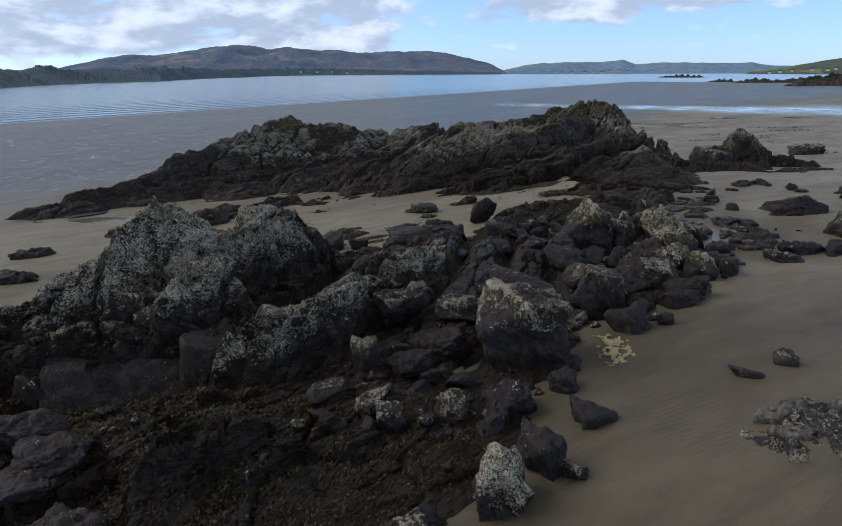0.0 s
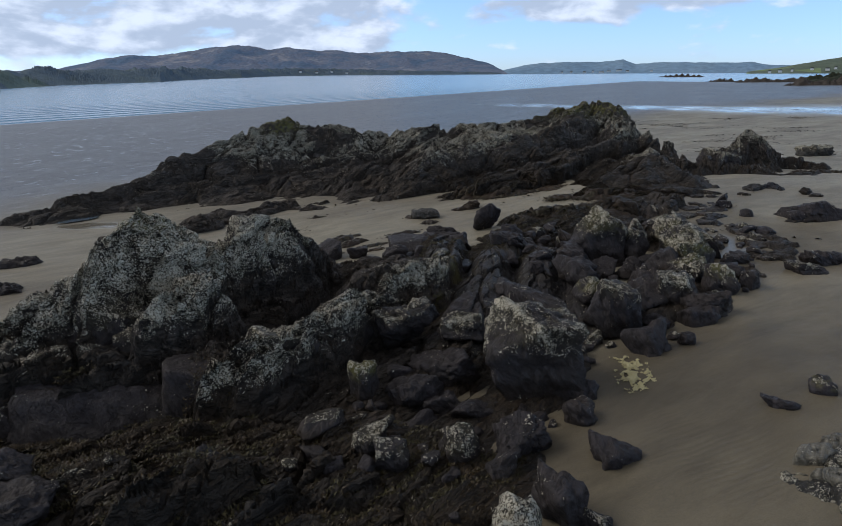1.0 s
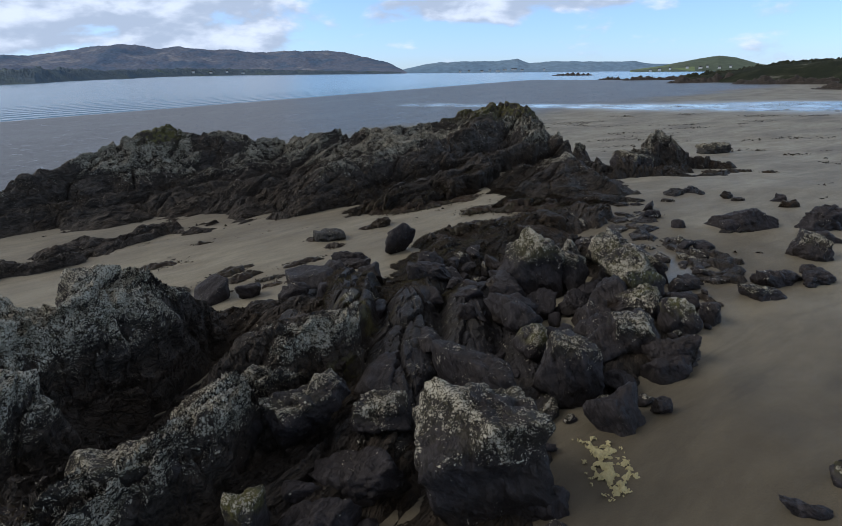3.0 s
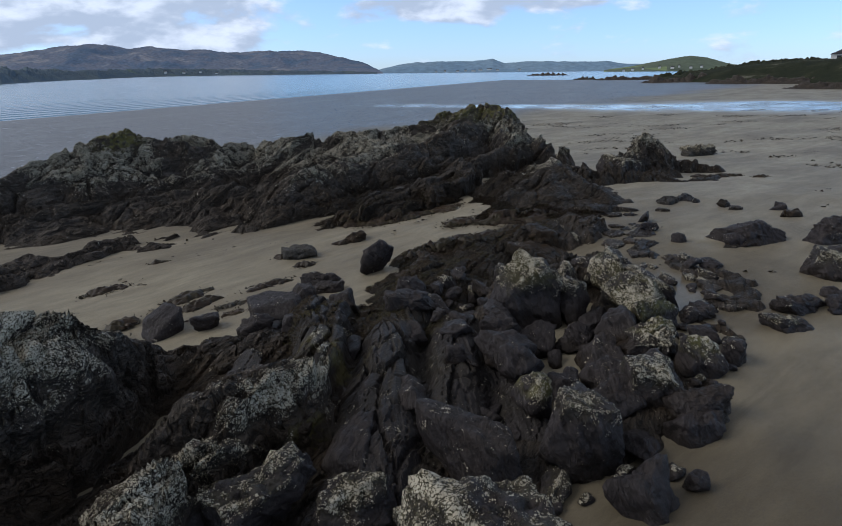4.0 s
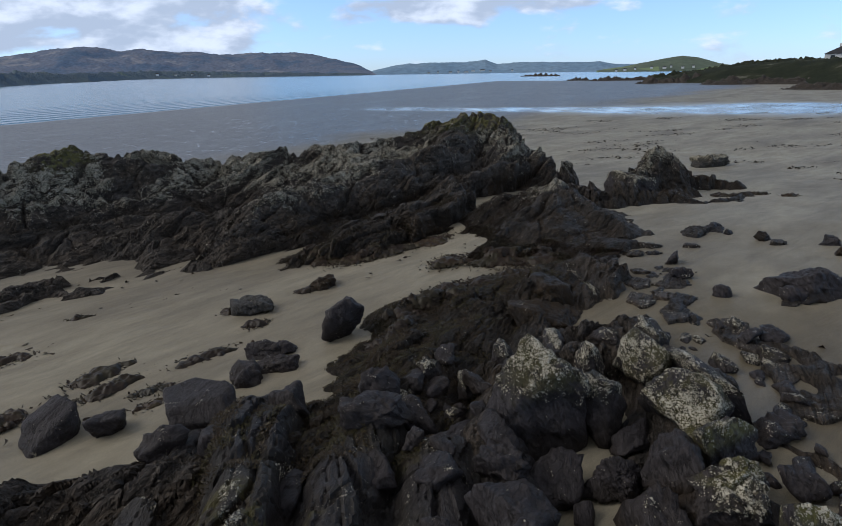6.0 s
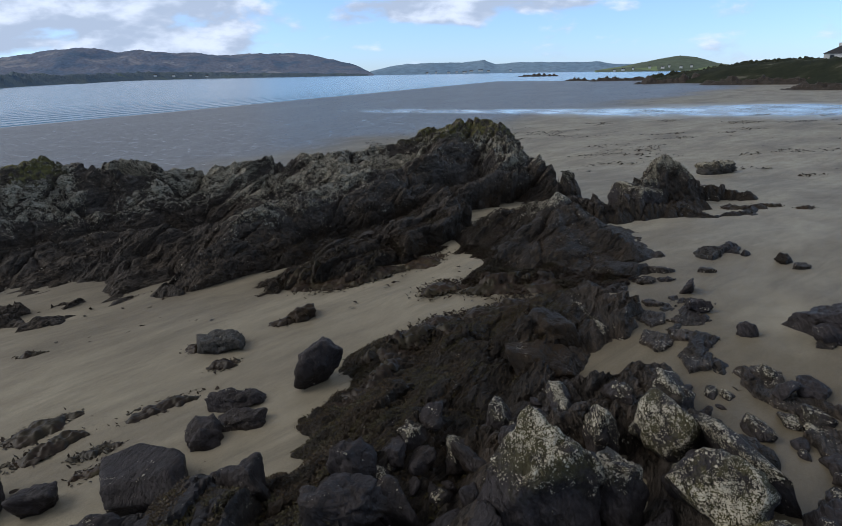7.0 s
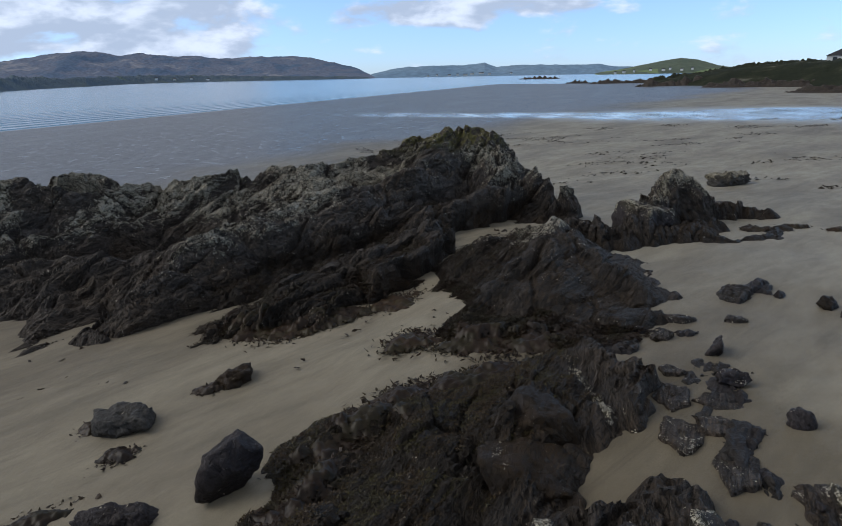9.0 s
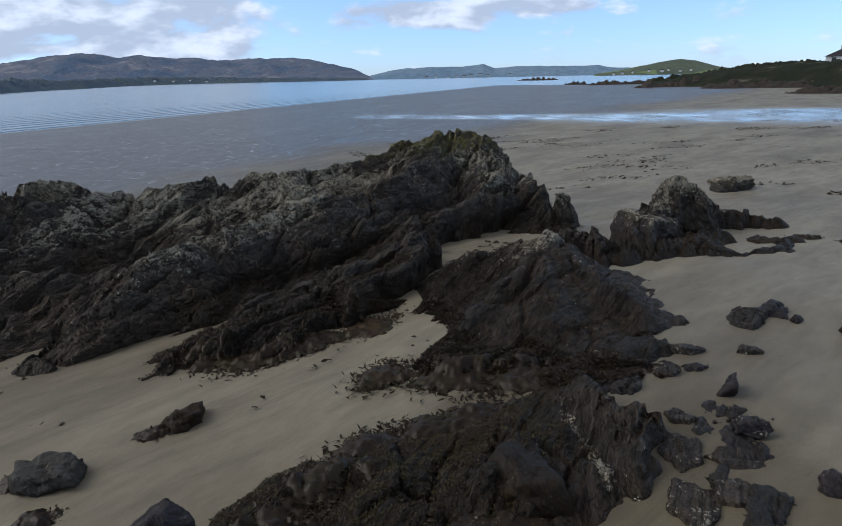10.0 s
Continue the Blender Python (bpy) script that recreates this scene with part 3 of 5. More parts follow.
    for pname in dict.fromkeys(parts):
        idx = np.arange(X.size).reshape(X.shape)
        quad = np.stack([idx[:-1, :-1], idx[:-1, 1:], idx[1:, 1:], idx[1:, :-1]], -1).reshape(-1, 4)
        quad = quad[keep.ravel()[quad].any(1) & (ids[:-1, :-1].ravel() == parts.index(pname))]
        if len(quad) < 4:
            continue
        used = np.unique(quad)
        remap = np.zeros(X.size, np.int64)
        remap[used] = np.arange(len(used))
        pts3 = np.stack([PX.ravel()[used], PY.ravel()[used], PZ.ravel()[used]], -1) - np.array(root.location)
        ob = new(pname, array_mesh(pname, pts3, remap[quad], mat, {k: v.ravel()[used] for k, v in at.items()}, False))
        ob.parent = root
    return root


def main_paint(X, Y, H, S, flat):
    up = H - S
    barn = step01(up, 0.55, 1.25) * (0.35 + 0.45 * flat) + 0.12 * step01(up, 0.3, 0.6)
    weed = step01(up, 0.62, 0.2) * step01(X, -0.6, 1.6) + 0.25 * step01(up, 0.9, 0.5)
    barn = 1.05 * barn
    lich = np.maximum(step01(np.hypot((X - 5.6) * 0.55, Y - 25.9), 2.2, 0.5) * step01(H, 1.2, 1.7), step01(np.hypot(X + 5.5, Y - 23.0), 1.1, 0.4) * step01(H, 0.8, 1.3))
    tone = fbm(X * 0.55, Y * 0.55, 0, 4, seed=88)
    barn = barn * (0.2 + 0.86 * step01(tone, -0.25, 0.4)) * (1 - 0.75 * lich)
    return {"barn": barn, "weed": weed, "lichen": lich}


outcrop("rock_outcrop", "long dark schist ridge with barnacled crests and weed skirt", (-11.5, 9.2, 14.2, 29.5), 0.038, [
    ([(-10.3, 15.6, -0.42), (-9.2, 18, -0.05), (-8.2, 19.3, 0.2), (-7.4, 21.2, 1.0)], 0.9, 1.1, 1.3),
    ([(-7.4, 21.2, 1.0), (-6.6, 22, 1.3), (-5.4, 23.2, 1.7), (-4.3, 23.3, 1.25), (-3, 23.6, 1.15), (-1.5, 24.3, 1.0), (0.2, 24.5, 1.2)], 1.6, 2.6, 1.0),
    ([(0.2, 24.5, 1.2), (1.8, 24.2, 1.3), (3.1, 25, 1.45), (4.5, 25.8, 1.7), (5.6, 26.2, 1.95), (6.3, 26, 2.0)], 1.8, 4.0, 1.0),
    ([(6.3, 26, 2.0), (7.1, 24.2, 1.25), (7.8, 23.3, 0.95), (8.2, 22.2, 0.5)], 0.7, 2.0, 1.1),
    ([(-9.5, 18.2, -0.3), (-6, 19.8, 0.0), (-3.2, 20.7, 0.2), (-1.6, 19.9, 0.35), (-0.3, 19, 0.7), (0.3, 19.8, 0.86), (1.4, 21.1, 0.98), (3.3, 21.8, 1.2), (5.2, 24.6, 1.65)], 1.1, 2.1, 1.2),
    ([(-2.6, 17.2, -0.3), (-2.2, 19.5, 0.1)], 0.8, 1.2, 1.3),
    ([(-6.2, 25.4, 1.06), (-4.6, 25.4, 1.12), (-3.0, 25.4, 1.16)], 0.8, 0.35, 2.2, 0.3),
    ([(2.0, 17.5, 0.38), (3.3, 18.4, 0.55)], 1.1, 0.9, 1.6),
    ([(1.35, 16.55, 0.2), (1.9, 16.6, 0.32), (3.0, 16.95, 0.46), (3.8, 17.9, 0.6), (4.5, 19.2, 0.75)], 2.0, 0.36, 1.3),
    ([(1.95, 16.7, 0.2), (2.75, 17.35, 0.38), (3.85, 19.0, 0.5), (5.0, 20.9, 0.7), (6.3, 21.9, 1.0)], 1.8, 0.5, 1.3),
], RIDGE, beds=0.24, bed_amp=0.10, block=0.8, block_amp=0.14, rough=0.012, lean=0.3, warp=0.26, seed=2, paint=main_paint, strike=38.0, floor=0.6, slide=0.5,
   parts=["rock_tail", "rock_crest", "rock_summit", "rock_shoulder", "rock_bench", "rock_bench", "rock_slab_edge", "rock_apron", "rock_apron", "rock_apron"])


def near_paint(X, Y, H, S, flat):
    up = H - S
    crag = step01(np.hypot((X + 3.0) * 0.7, Y - 7.3), 2.3, 0.9)
    barn = step01(up, 0.6, 1.05) * (0.5 + 0.45 * flat) * (0.3 + 0.92 * crag)
    slab = step01(np.abs((X + 1.2) * 0.83 - (Y - 6.4) * 0.56), 0.5, 0.1) * step01(up, 0.35, 0.55)
    barn = np.maximum(1.0 * barn, 0.6 * slab)
    low = step01(Y + 0.25 * X, 5.35, 4.75)
    weed = np.maximum(low * 0.9, step01(up, 0.35, 0.15) * 0.8)
    lich = step01(np.hypot(X + 3.3, Y - 7.6), 0.75, 0.25) * step01(H, 1.2, 1.5)
    return {"barn": barn, "weed": weed, "lichen": lich}


outcrop("rock_crag", "jagged dark crag crusted white with barnacles above weedy ledges", (-7.0, 1.6, 1.0, 10.6), 0.024, [
    ([(-6.2, 4.8, 0.3), (-5.2, 5.3, 0.55), (-4.4, 6.0, 0.95), (-3.75, 6.6, 1.34), (-3.5, 7.1, 1.46), (-3.48, 7.75, 1.62), (-3.1, 8.0, 1.25)], 0.8, 1.05, 1.5),
    ([(-3.3, 7.0, 1.42), (-2.95, 7.35, 1.3)], 0.4, 0.6, 1.5),
    ([(-2.95, 7.6, 1.05), (-2.45, 8.2, 1.26), (-2.3, 8.6, 1.22), (-2.05, 9.1, 0.82), (-1.6, 9.9, 0.25)], 0.6, 0.75, 1.5),
    ([(-2.8, 6.3, 0.95), (-2.4, 6.75, 1.0)], 0.45, 0.42, 3.0),
    ([(-4.6, 5.2, 0.45), (-3.7, 5.6, 0.55), (-2.6, 5.65, 0.5), (-1.9, 5.75, 0.55)], 1.0, 0.28, 2.4),
    ([(-1.95, 5.45, 0.58), (-1.5, 5.85, 0.76), (-0.9, 6.75, 0.72), (-0.6, 7.1, 0.56)], 0.7, 0.36, 2.2),
    ([(-1.2, 7.5, 0.5), (-0.65, 7.8, 0.68), (-0.2, 8.06, 0.74)], 0.45, 0.4, 2.2),
    ([(-2.3, 7.0, 0.15), (-1.5, 7.2, 0.22), (-0.9, 8.3, 0.2), (-0.7, 9.2, 0.15)], 0.8, 0.7, 2.2),
    ([(-2.9, 10.0, 0.05), (-1.6, 10.0, 0.2), (-0.4, 9.8, 0.3)], 0.9, 1.6, 1.6),
    ([(-5.5, 4.0, 0.15), (-2.8, 4.3, 0.22), (-0.6, 4.5, 0.28), (0.3, 4.2, 0.18)], 1.6, 2.4, 2.4),
    ([(-5.0, 2.6, 0.3), (-2.6, 2.3, 0.3), (-0.2, 2.6, 0.3)], 1.2, 1.3, 2.2),
    ([(-2.0, 4.0, 0.42), (-1.5, 4.3, 0.5)], 0.35, 0.4, 2.0),
    ([(-0.8, 5.6, 0.2), (0.5, 6.6, 0.32), (0.9, 8.0, 0.32)], 1.4, 0.8, 2.5),
    ([(0.1, 4.9, 0.16), (0.9, 5.5, 0.24), (1.5, 6.4, 0.3)], 0.8, 0.5, 2.4),
], ROCK, beds=0.13, bed_amp=0.10, block=0.5, block_amp=0.14, rough=0.045, lean=0.2, warp=0.12, seed=9, paint=near_paint,
   parts=["rock_peak", "rock_peak", "rock_horn", "rock_block", "rock_face", "rock_rib", "rock_step", "rock_gully", "rock_foot", "rock_platform", "rock_platform", "rock_hump", "rock_floor", "rock_floor"])


def shelf_paint(X, Y, H, S, flat):
    up = H - S
    streak = step01(np.abs((X - 4.55) - 0.1 * (Y - 12.9)), 0.12, 0.03) * step01(np.abs(Y - 12.9), 0.8, 0.4)
    wr = step01((X - 2.3) * 0.73 - (Y - 11.6) * 0.68, 1.25, 0.6)
    weed = np.maximum(wr * step01(X - 4.55, 0.3, -0.2), 0.5 * step01(up, 0.3, 0.1))
    barn = 0.85 * streak + 0.25 * step01(up, 0.3, 0.5) * (1 - weed)
    return {"barn": barn, "weed": weed}


outcrop("rock_shelf", "low broken dark rock shelf hung with brown seaweed", (-0.6, 6.4, 6.2, 15.0), 0.03, [
    ([(0.6, 9.9, 0.3), (1.5, 10.6, 0.46), (2.2, 11.7, 0.48)], 1.22, 1.25, 1.8),
    ([(2.2, 11.7, 0.48), (3.1, 12.7, 0.5), (3.8, 13.2, 0.48), (4.5, 13.3, 0.5)], 0.72, 1.25, 1.8),
    ([(4.4, 12.2, 0.5), (4.74, 12.85, 0.76), (4.9, 13.5, 0.62)], 0.55, 0.42, 1.7),
    ([(1.5, 6.7, 0.27), (2.4, 7.2, 0.36), (3.3, 7.7, 0.44), (3.75, 8.6, 0.46), (4.05, 9.6, 0.48), (4.3, 10.8, 0.48)], 0.62, 0.38, 2.6),
    ([(2.2, 9.6, 0.5), (3.2, 10.4, 0.6), (3.9, 10.6, 0.6)], 0.7, 0.6, 2.2),
    ([(3.0, 7.4, 0.45), (3.6, 8.6, 0.55), (4.2, 9.6, 0.55)], 0.6, 0.55, 2.2),
    ([(4.35, 8.2, 0.44), (4.95, 9.2, 0.5), (5.45, 10.3, 0.52), (5.6, 11.1, 0.48)], 0.35, 0.3, 2.0),
    ([(4.7, 13.8, 0.52), (5.3, 14.5, 0.52)], 0.7, 0.8, 1.8),
    ([(3.2, 11.5, 0.46), (3.65, 12.3, 0.60), (3.95, 12.85, 0.60)], 0.9, 0.85, 1.8),
    ([(2.7, 10.9, 0.46), (3.5, 11.1, 0.60), (4.3, 10.95, 0.62)], 0.45, 0.6, 2.2),
    ([(2.1, 12.6, 0.28), (2.7, 13.15, 0.36), (3.4, 13.2, 0.44)], 1.1, 0.6, 1.6),
    ([(4.85, 13.0, 0.5), (5.35, 12.3, 0.5), (5.75, 11.6, 0.46)], 0.2, 0.25, 1.6),
], ROCK, beds=0.13, bed_amp=0.06, block=0.45, block_amp=0.10, rough=0.04, lean=0.15, warp=0.3, seed=14, paint=shelf_paint, slide=0.08,
   parts=["rock_bank", "rock_bank", "rock_fin", "rock_edge", "rock_saddle", "rock_edge", "rock_rim", "rock_scrap", "rock_bank", "rock_saddle", "rock_apron", "rock_rib"])


def paved_paint(X, Y, H, S, flat):
    tuft = step01(fbm(X * 1.3, Y * 0.9, 0, 4, seed=91), 0.1, 0.5)
    edge = step01(np.abs((X - 0.12) + 0.1 * (Y - 8.8)), 0.1, 0.03) * step01(np.abs(Y - 8.8), 0.45, 0.25)
    return {"barn": 0.12 + 0.5 * edge, "weed": 0.55 * tuft, "lichen": 0.35 * tuft * step01(fbm(X * 2.1, Y * 2.1, 3, 3, seed=92), 0.1, 0.4)}


outcrop("rock_pavement", "smooth dark wet bedrock ribs split by long joints", (-1.0, 2.9, 5.9, 11.2), 0.022, [
    ([(0.3, 6.5, 0.34), (0.55, 7.6, 0.46), (0.85, 8.8, 0.56), (1.2, 9.9, 0.54)], 0.55, 0.5, 2.8),
    ([(-0.05, 7.9, 0.46), (0.1, 8.75, 0.66), (0.2, 9.5, 0.62), (0.3, 10.4, 0.46)], 0.5, 0.42, 3.0),
    ([(1.1, 7.3, 0.42), (1.45, 8.3, 0.50), (1.75, 9.4, 0.55)], 0.45, 0.5, 2.6),
    ([(1.9, 7.5, 0.36), (2.1, 8.6, 0.42), (2.2, 9.5, 0.5)], 0.5, 0.32, 2.6),
    ([(-0.55, 8.9, 0.22), (-0.45, 9.8, 0.26), (-0.3, 10.6, 0.2)], 0.4, 0.5, 2.4),
], PAVED, beds=0.34, bed_amp=0.03, block=0.4, block_amp=0.07, rough=0.012, lean=0.15, warp=0.10, seed=17, paint=paved_paint, floor=0.5, strike=78.0, slide=0.1,
   parts=["rock_rib", "rock_step", "rock_rib", "rock_edge", "rock_foot"])


def mound_paint(X, Y, H, S, flat):
    up = H - S
    weed = step01(up, 0.55, 0.25) * step01(X, 7.0, 5.6) + 0.5 * step01(up, 0.9, 0.5)
    barn = step01(np.hypot(X - 5.75, Y - 17.5), 0.8, 0.2) * 0.6 + 0.12 * flat * step01(up, 0.25, 0.5)
    return {"barn": barn, "weed": weed}


outcrop("rock_mound", "weed-skirted dark rock mound with a pale barnacled top", (2.2, 8.8, 13.2, 19.8), 0.033, [
    ([(5.75, 17.5, 1.08), (4.85, 16.2, 0.72), (3.6, 14.95, 0.46)], 2.4, 0.7, 1.0, 0.7),
    ([(5.75, 17.5, 1.08), (5.5, 16.0, 0.80), (5.1, 14.6, 0.58)], 2.6, 2.4, 1.0, 0.9),
    ([(5.75, 17.5, 1.08), (6.35, 16.2, 0.82), (6.65, 15.0, 0.58)], 0.9, 2.6, 1.0, 0.7),
    ([(5.75, 17.5, 1.1), (5.8, 17.6, 1.1)], 0.5, 0.5, 1.4, 0.5),
    ([(5.9, 17.6, 0.85), (6.8, 17.3, 0.62), (7.6, 16.9, 0.34)], 0.7, 0.9, 1.2, 0.6),
    ([(4.1, 14.7, 0.46), (5.2, 14.45, 0.56), (6.3, 14.45, 0.54)], 0.6, 0.6, 1.8),
], RIDGE, strike=42.0, beds=0.17, bed_amp=0.05, block=0.6, block_amp=0.06, rough=0.02, lean=0.1, warp=0.2, seed=23, paint=mound_paint, slide=0.16, floor=0.5,
   parts=["rock_toe", "rock_flank", "rock_spur", "rock_tip", "rock_arm", "rock_skirt"])


def knob_paint(X, Y, H, S, flat):
    up = H - S
    return {"barn": step01(up, 0.4, 0.8) * (0.4 + 0.4 * flat), "weed": step01(up, 0.45, 0.15)}


outcrop("rock_pillar", "upright pale-crusted rock knob with a low dark tail", (5.6, 13.4, 16.8, 23.0), 0.035, [
    ([(8.2, 18.9, 0.45), (8.9, 19.4, 0.66), (9.6, 20.0, 0.82)], 0.6, 0.7, 2.2),
    ([(9.7, 20.3, 0.74), (10.9, 20.5, 0.7)], 0.6, 0.6, 3.0),
    ([(10.8, 20.5, 0.8), (11.6, 20.7, 0.45), (12.6, 20.2, 0.25)], 0.6, 0.6, 1.5),
    ([(7.8, 18.3, 0.5), (9.2, 18.4, 0.45), (10.2, 19.0, 0.45)], 0.8, 0.6, 1.6),
    ([(8.1, 21.5, 0.9), (8.4, 21.7, 0.8)], 0.32, 0.42, 1.1),
    ([(6.5, 18.4, 0.55), (7.4, 18.9, 0.62), (8.4, 18.6, 0.58), (9.6, 18.2, 0.45)], 0.8, 0.9, 1.5, 0.5),
    ([(9.4, 18.1, 0.34), (10.6, 18.0, 0.33), (11.6, 18.6, 0.3)], 0.5, 0.5, 1.6, 0.4),
], ROCK, beds=0.14, bed_amp=0.12, block=0.5, block_amp=0.15, rough=0.05, lean=0.0, seed=31, paint=knob_paint,
   parts=["rock_hump", "rock_plinth", "rock_tail", "rock_foot", "rock_spike", "rock_saddle", "rock_scrap"])

outcrop("rock_ledge", "low grey ledges of bedded rock half buried in sand", (-7.2, -1.8, 12.6, 18.2), 0.04, [
    ([(-6.6, 13.3, -0.30), (-5.4, 14.4, -0.18), (-4.2, 15.6, -0.20), (-3.2, 16.4, -0.28)], 0.9, 0.55, 1.6),
    ([(-5.6, 15.2, -0.25), (-4.4, 16.6, -0.22), (-3.4, 17.3, -0.25)], 0.7, 0.5, 1.6),
], ROCK, beds=0.15, bed_amp=0.055, block=0.5, block_amp=0.07, rough=0.05, lean=0.3, warp=0.4, seed=37, floor=0.8)
outcrop("rock_reef", "flat broken grey reef scraps lying level in the sand", (4.6, 9.4, 10.8, 16.2), 0.035, [
    ([(5.0, 11.0, 0.44), (5.4, 12.0, 0.48), (6.1, 13.0, 0.48)], 0.6, 0.55, 2.0),
    ([(5.75, 12.7, 0.48), (6.2, 13.3, 0.48)], 0.35, 0.35, 2.0),
    ([(7.75, 14.9, 0.50), (8.3, 15.2, 0.50)], 0.6, 0.6, 2.6),
    ([(4.9, 13.9, 0.46), (6.6, 14.0, 0.48)], 0.6, 0.5, 2.0),
    ([(6.9, 14.2, 0.46), (7.3, 14.1, 0.46)], 0.2, 0.2, 2.0),
], PAVED, beds=0.12, bed_amp=0.035, block=0.35, block_amp=0.045, rough=0.04, lean=0.1, warp=0.3, seed=41, floor=0.9, parts=["rock_bar", "rock_cap", "rock_plate", "rock_strip", "rock_chip"])
slab = outcrop("rock_slab", "cracked pale flat rock slab sunk in wet sand", (1.9, 4.2, 2.6, 5.2), 0.025, [
    ([(2.75, 4.0, 0.44), (3.0, 4.05, 0.45), (3.6, 4.2, 0.46)], 0.45, 0.5, 3.0),
    ([(3.3, 4.7, 0.45), (3.7, 4.75, 0.45)], 0.15, 0.2, 2.0),
], ROCK_GREY, beds=0.14, bed_amp=0.012, block=0.26, block_amp=0.03, rough=0.03, lean=0.05, warp=0.25, seed=43, floor=0.95, slide=0.05, paint=lambda X, Y, H, S, f: {"barn": 0.42 + 0 * X, "weed": 0.2 + 0 * X})


def plate(parent, x, y, w, d, z, turn, seed, mat=None, tip=2.0, barn=0.12, name="plate"):
    """A flat cracked piece of the slab: an uneven polygon with a worn rim."""
    g = np.random.default_rng(seed)
    n, rings = 40, 5
    a = np.linspace(0, 2 * math.pi, n, endpoint=False)
    corner = np.sort(g.uniform(0, 2 * math.pi, 5)) + 0.0
    r = 1.0 / np.maximum(np.cos((a[:, None] - (np.arange(5) * 2 * math.pi / 5 + g.normal(0, 0.25, 5))[None, :])), 0.01).max(1)
    r = r / r.max() * (1 + 0.13 * fbm(np.cos(a) * 2.5, np.sin(a) * 2.5, corner[0], 4, 0.6, seed=seed))
    V, F = [], []
    for k, (f, dz) in enumerate(((1.02, -0.09), (1.0, -0.012), (0.96, 0.0), (0.6, 0.004), (0.2, 0.006))):
        V.append(np.stack([np.cos(a) * r * f * w / 2, np.sin(a) * r * f * d / 2, dz + 0.008 * vnoise(np.cos(a) * 2 * f, np.sin(a) * 2 * f, seed, 5)], -1))
    V = np.vstack(V)
    for k in range(rings - 1):
        F += [[k * n + i, k * n + (i + 1) % n, (k + 1) * n + (i + 1) % n, (k + 1) * n + i] for i in range(n)]
    F += [[4 * n + 2 * i, 4 * n + 2 * i + 1, 4 * n + (n - 2 - 2 * i), 4 * n + (n - 1 - 2 * i)] for i in range(n // 4)]
    ob = new(name, array_mesh(name, V, np.array(F), mat or PLATE, {"barn": np.full(len(V), barn), "weed": 0 * V[:, 0], "lichen": 0 * V[:, 0]}))
    if parent:
        ob.parent = parent
    ob.matrix_world = pose(x, y, z, g.normal(0, tip), g.normal(0, tip), turn)
    return ob


PLATE = rock_material("pale_slab", (0.135, 0.122, 0.095), (0.205, 0.19, 0.152), (0.15, 0.13, 0.095), 0.5)
for k, (x, y, w, d, t) in enumerate(((2.72, 4.3, 0.36, 0.2, 20), (2.72, 4.02, 0.42, 0.25, -8), (2.95, 4.42, 0.3, 0.22, 10), (3.12, 4.16, 0.34, 0.3, 30), (3.24, 3.88, 0.4, 0.3, 10), (3.5, 4.2, 0.42, 0.36, 40), (2.98, 3.72, 0.36, 0.22, 15), (3.3, 4.42, 0.36, 0.2, 12), (3.62, 3.86, 0.36, 0.34, 0))):
    plate(slab, x, y, w * 1.12, d * 1.12, 0.466, t, 300 + k)


def barnacle_patch(x, y, w, d, turn):
    """Flush crust of yellowish barnacles, broken into many scraps."""
    u, v = np.meshgrid(np.linspace(-1, 1, 70), np.linspace(-1, 1, 150))
    c, s_ = math.cos(radians(turn)), math.sin(radians(turn))
    X, Y = x + w / 2 * u * c - d / 2 * v * s_, y + w / 2 * u * s_ + d / 2 * v * c
    cover = 0.85 - 1.5 * np.hypot(u, v) + 1.0 * fbm(X * 15, Y * 15, 0, 5, 0.7, seed=15)
    Z = sand_z(X, Y) + 0.02 + 0.02 * np.clip(cover, -0.5, 0.8) + 0.01 * fbm(X * 40, Y * 40, 0, 2, seed=16)
    return tagged(new("barnacle_patch", sheet("barnacle_patch", X, Y, Z, cover > 0.12, CRUST, None, False)), "flush crust of pale yellow barnacles on wet sand", "barnacles")




def surface_z(x, y):
    """Height of sand or bedrock at points."""
    x, y = np.atleast_1d(np.asarray(x, float)), np.atleast_1d(np.asarray(y, float))
    z = sand_z(x, y)
    for x0, y0, res, H, S in FIELDS:
        i, j = np.round((y - y0) / res).astype(int), np.round((x - x0) / res).astype(int)
        ok = (i >= 0) & (j >= 0) & (i < H.shape[0]) & (j < H.shape[1])
        z[ok] = np.maximum(z[ok], H[i[ok], j[ok]])
    return z


# ---- boulders ----
BALLS = {}


def ball(level):
    if level not in BALLS:
        bm = bmesh.new()
        bmesh.ops.create_icosphere(bm, subdivisions=level, radius=1.0)
        bm.verts.ensure_lookup_table()
        BALLS[level] = (np.array([v.co[:] for v in bm.verts]), np.array([[v.index for v in f.verts] for f in bm.faces]))
        bm.free()
    return BALLS[level]


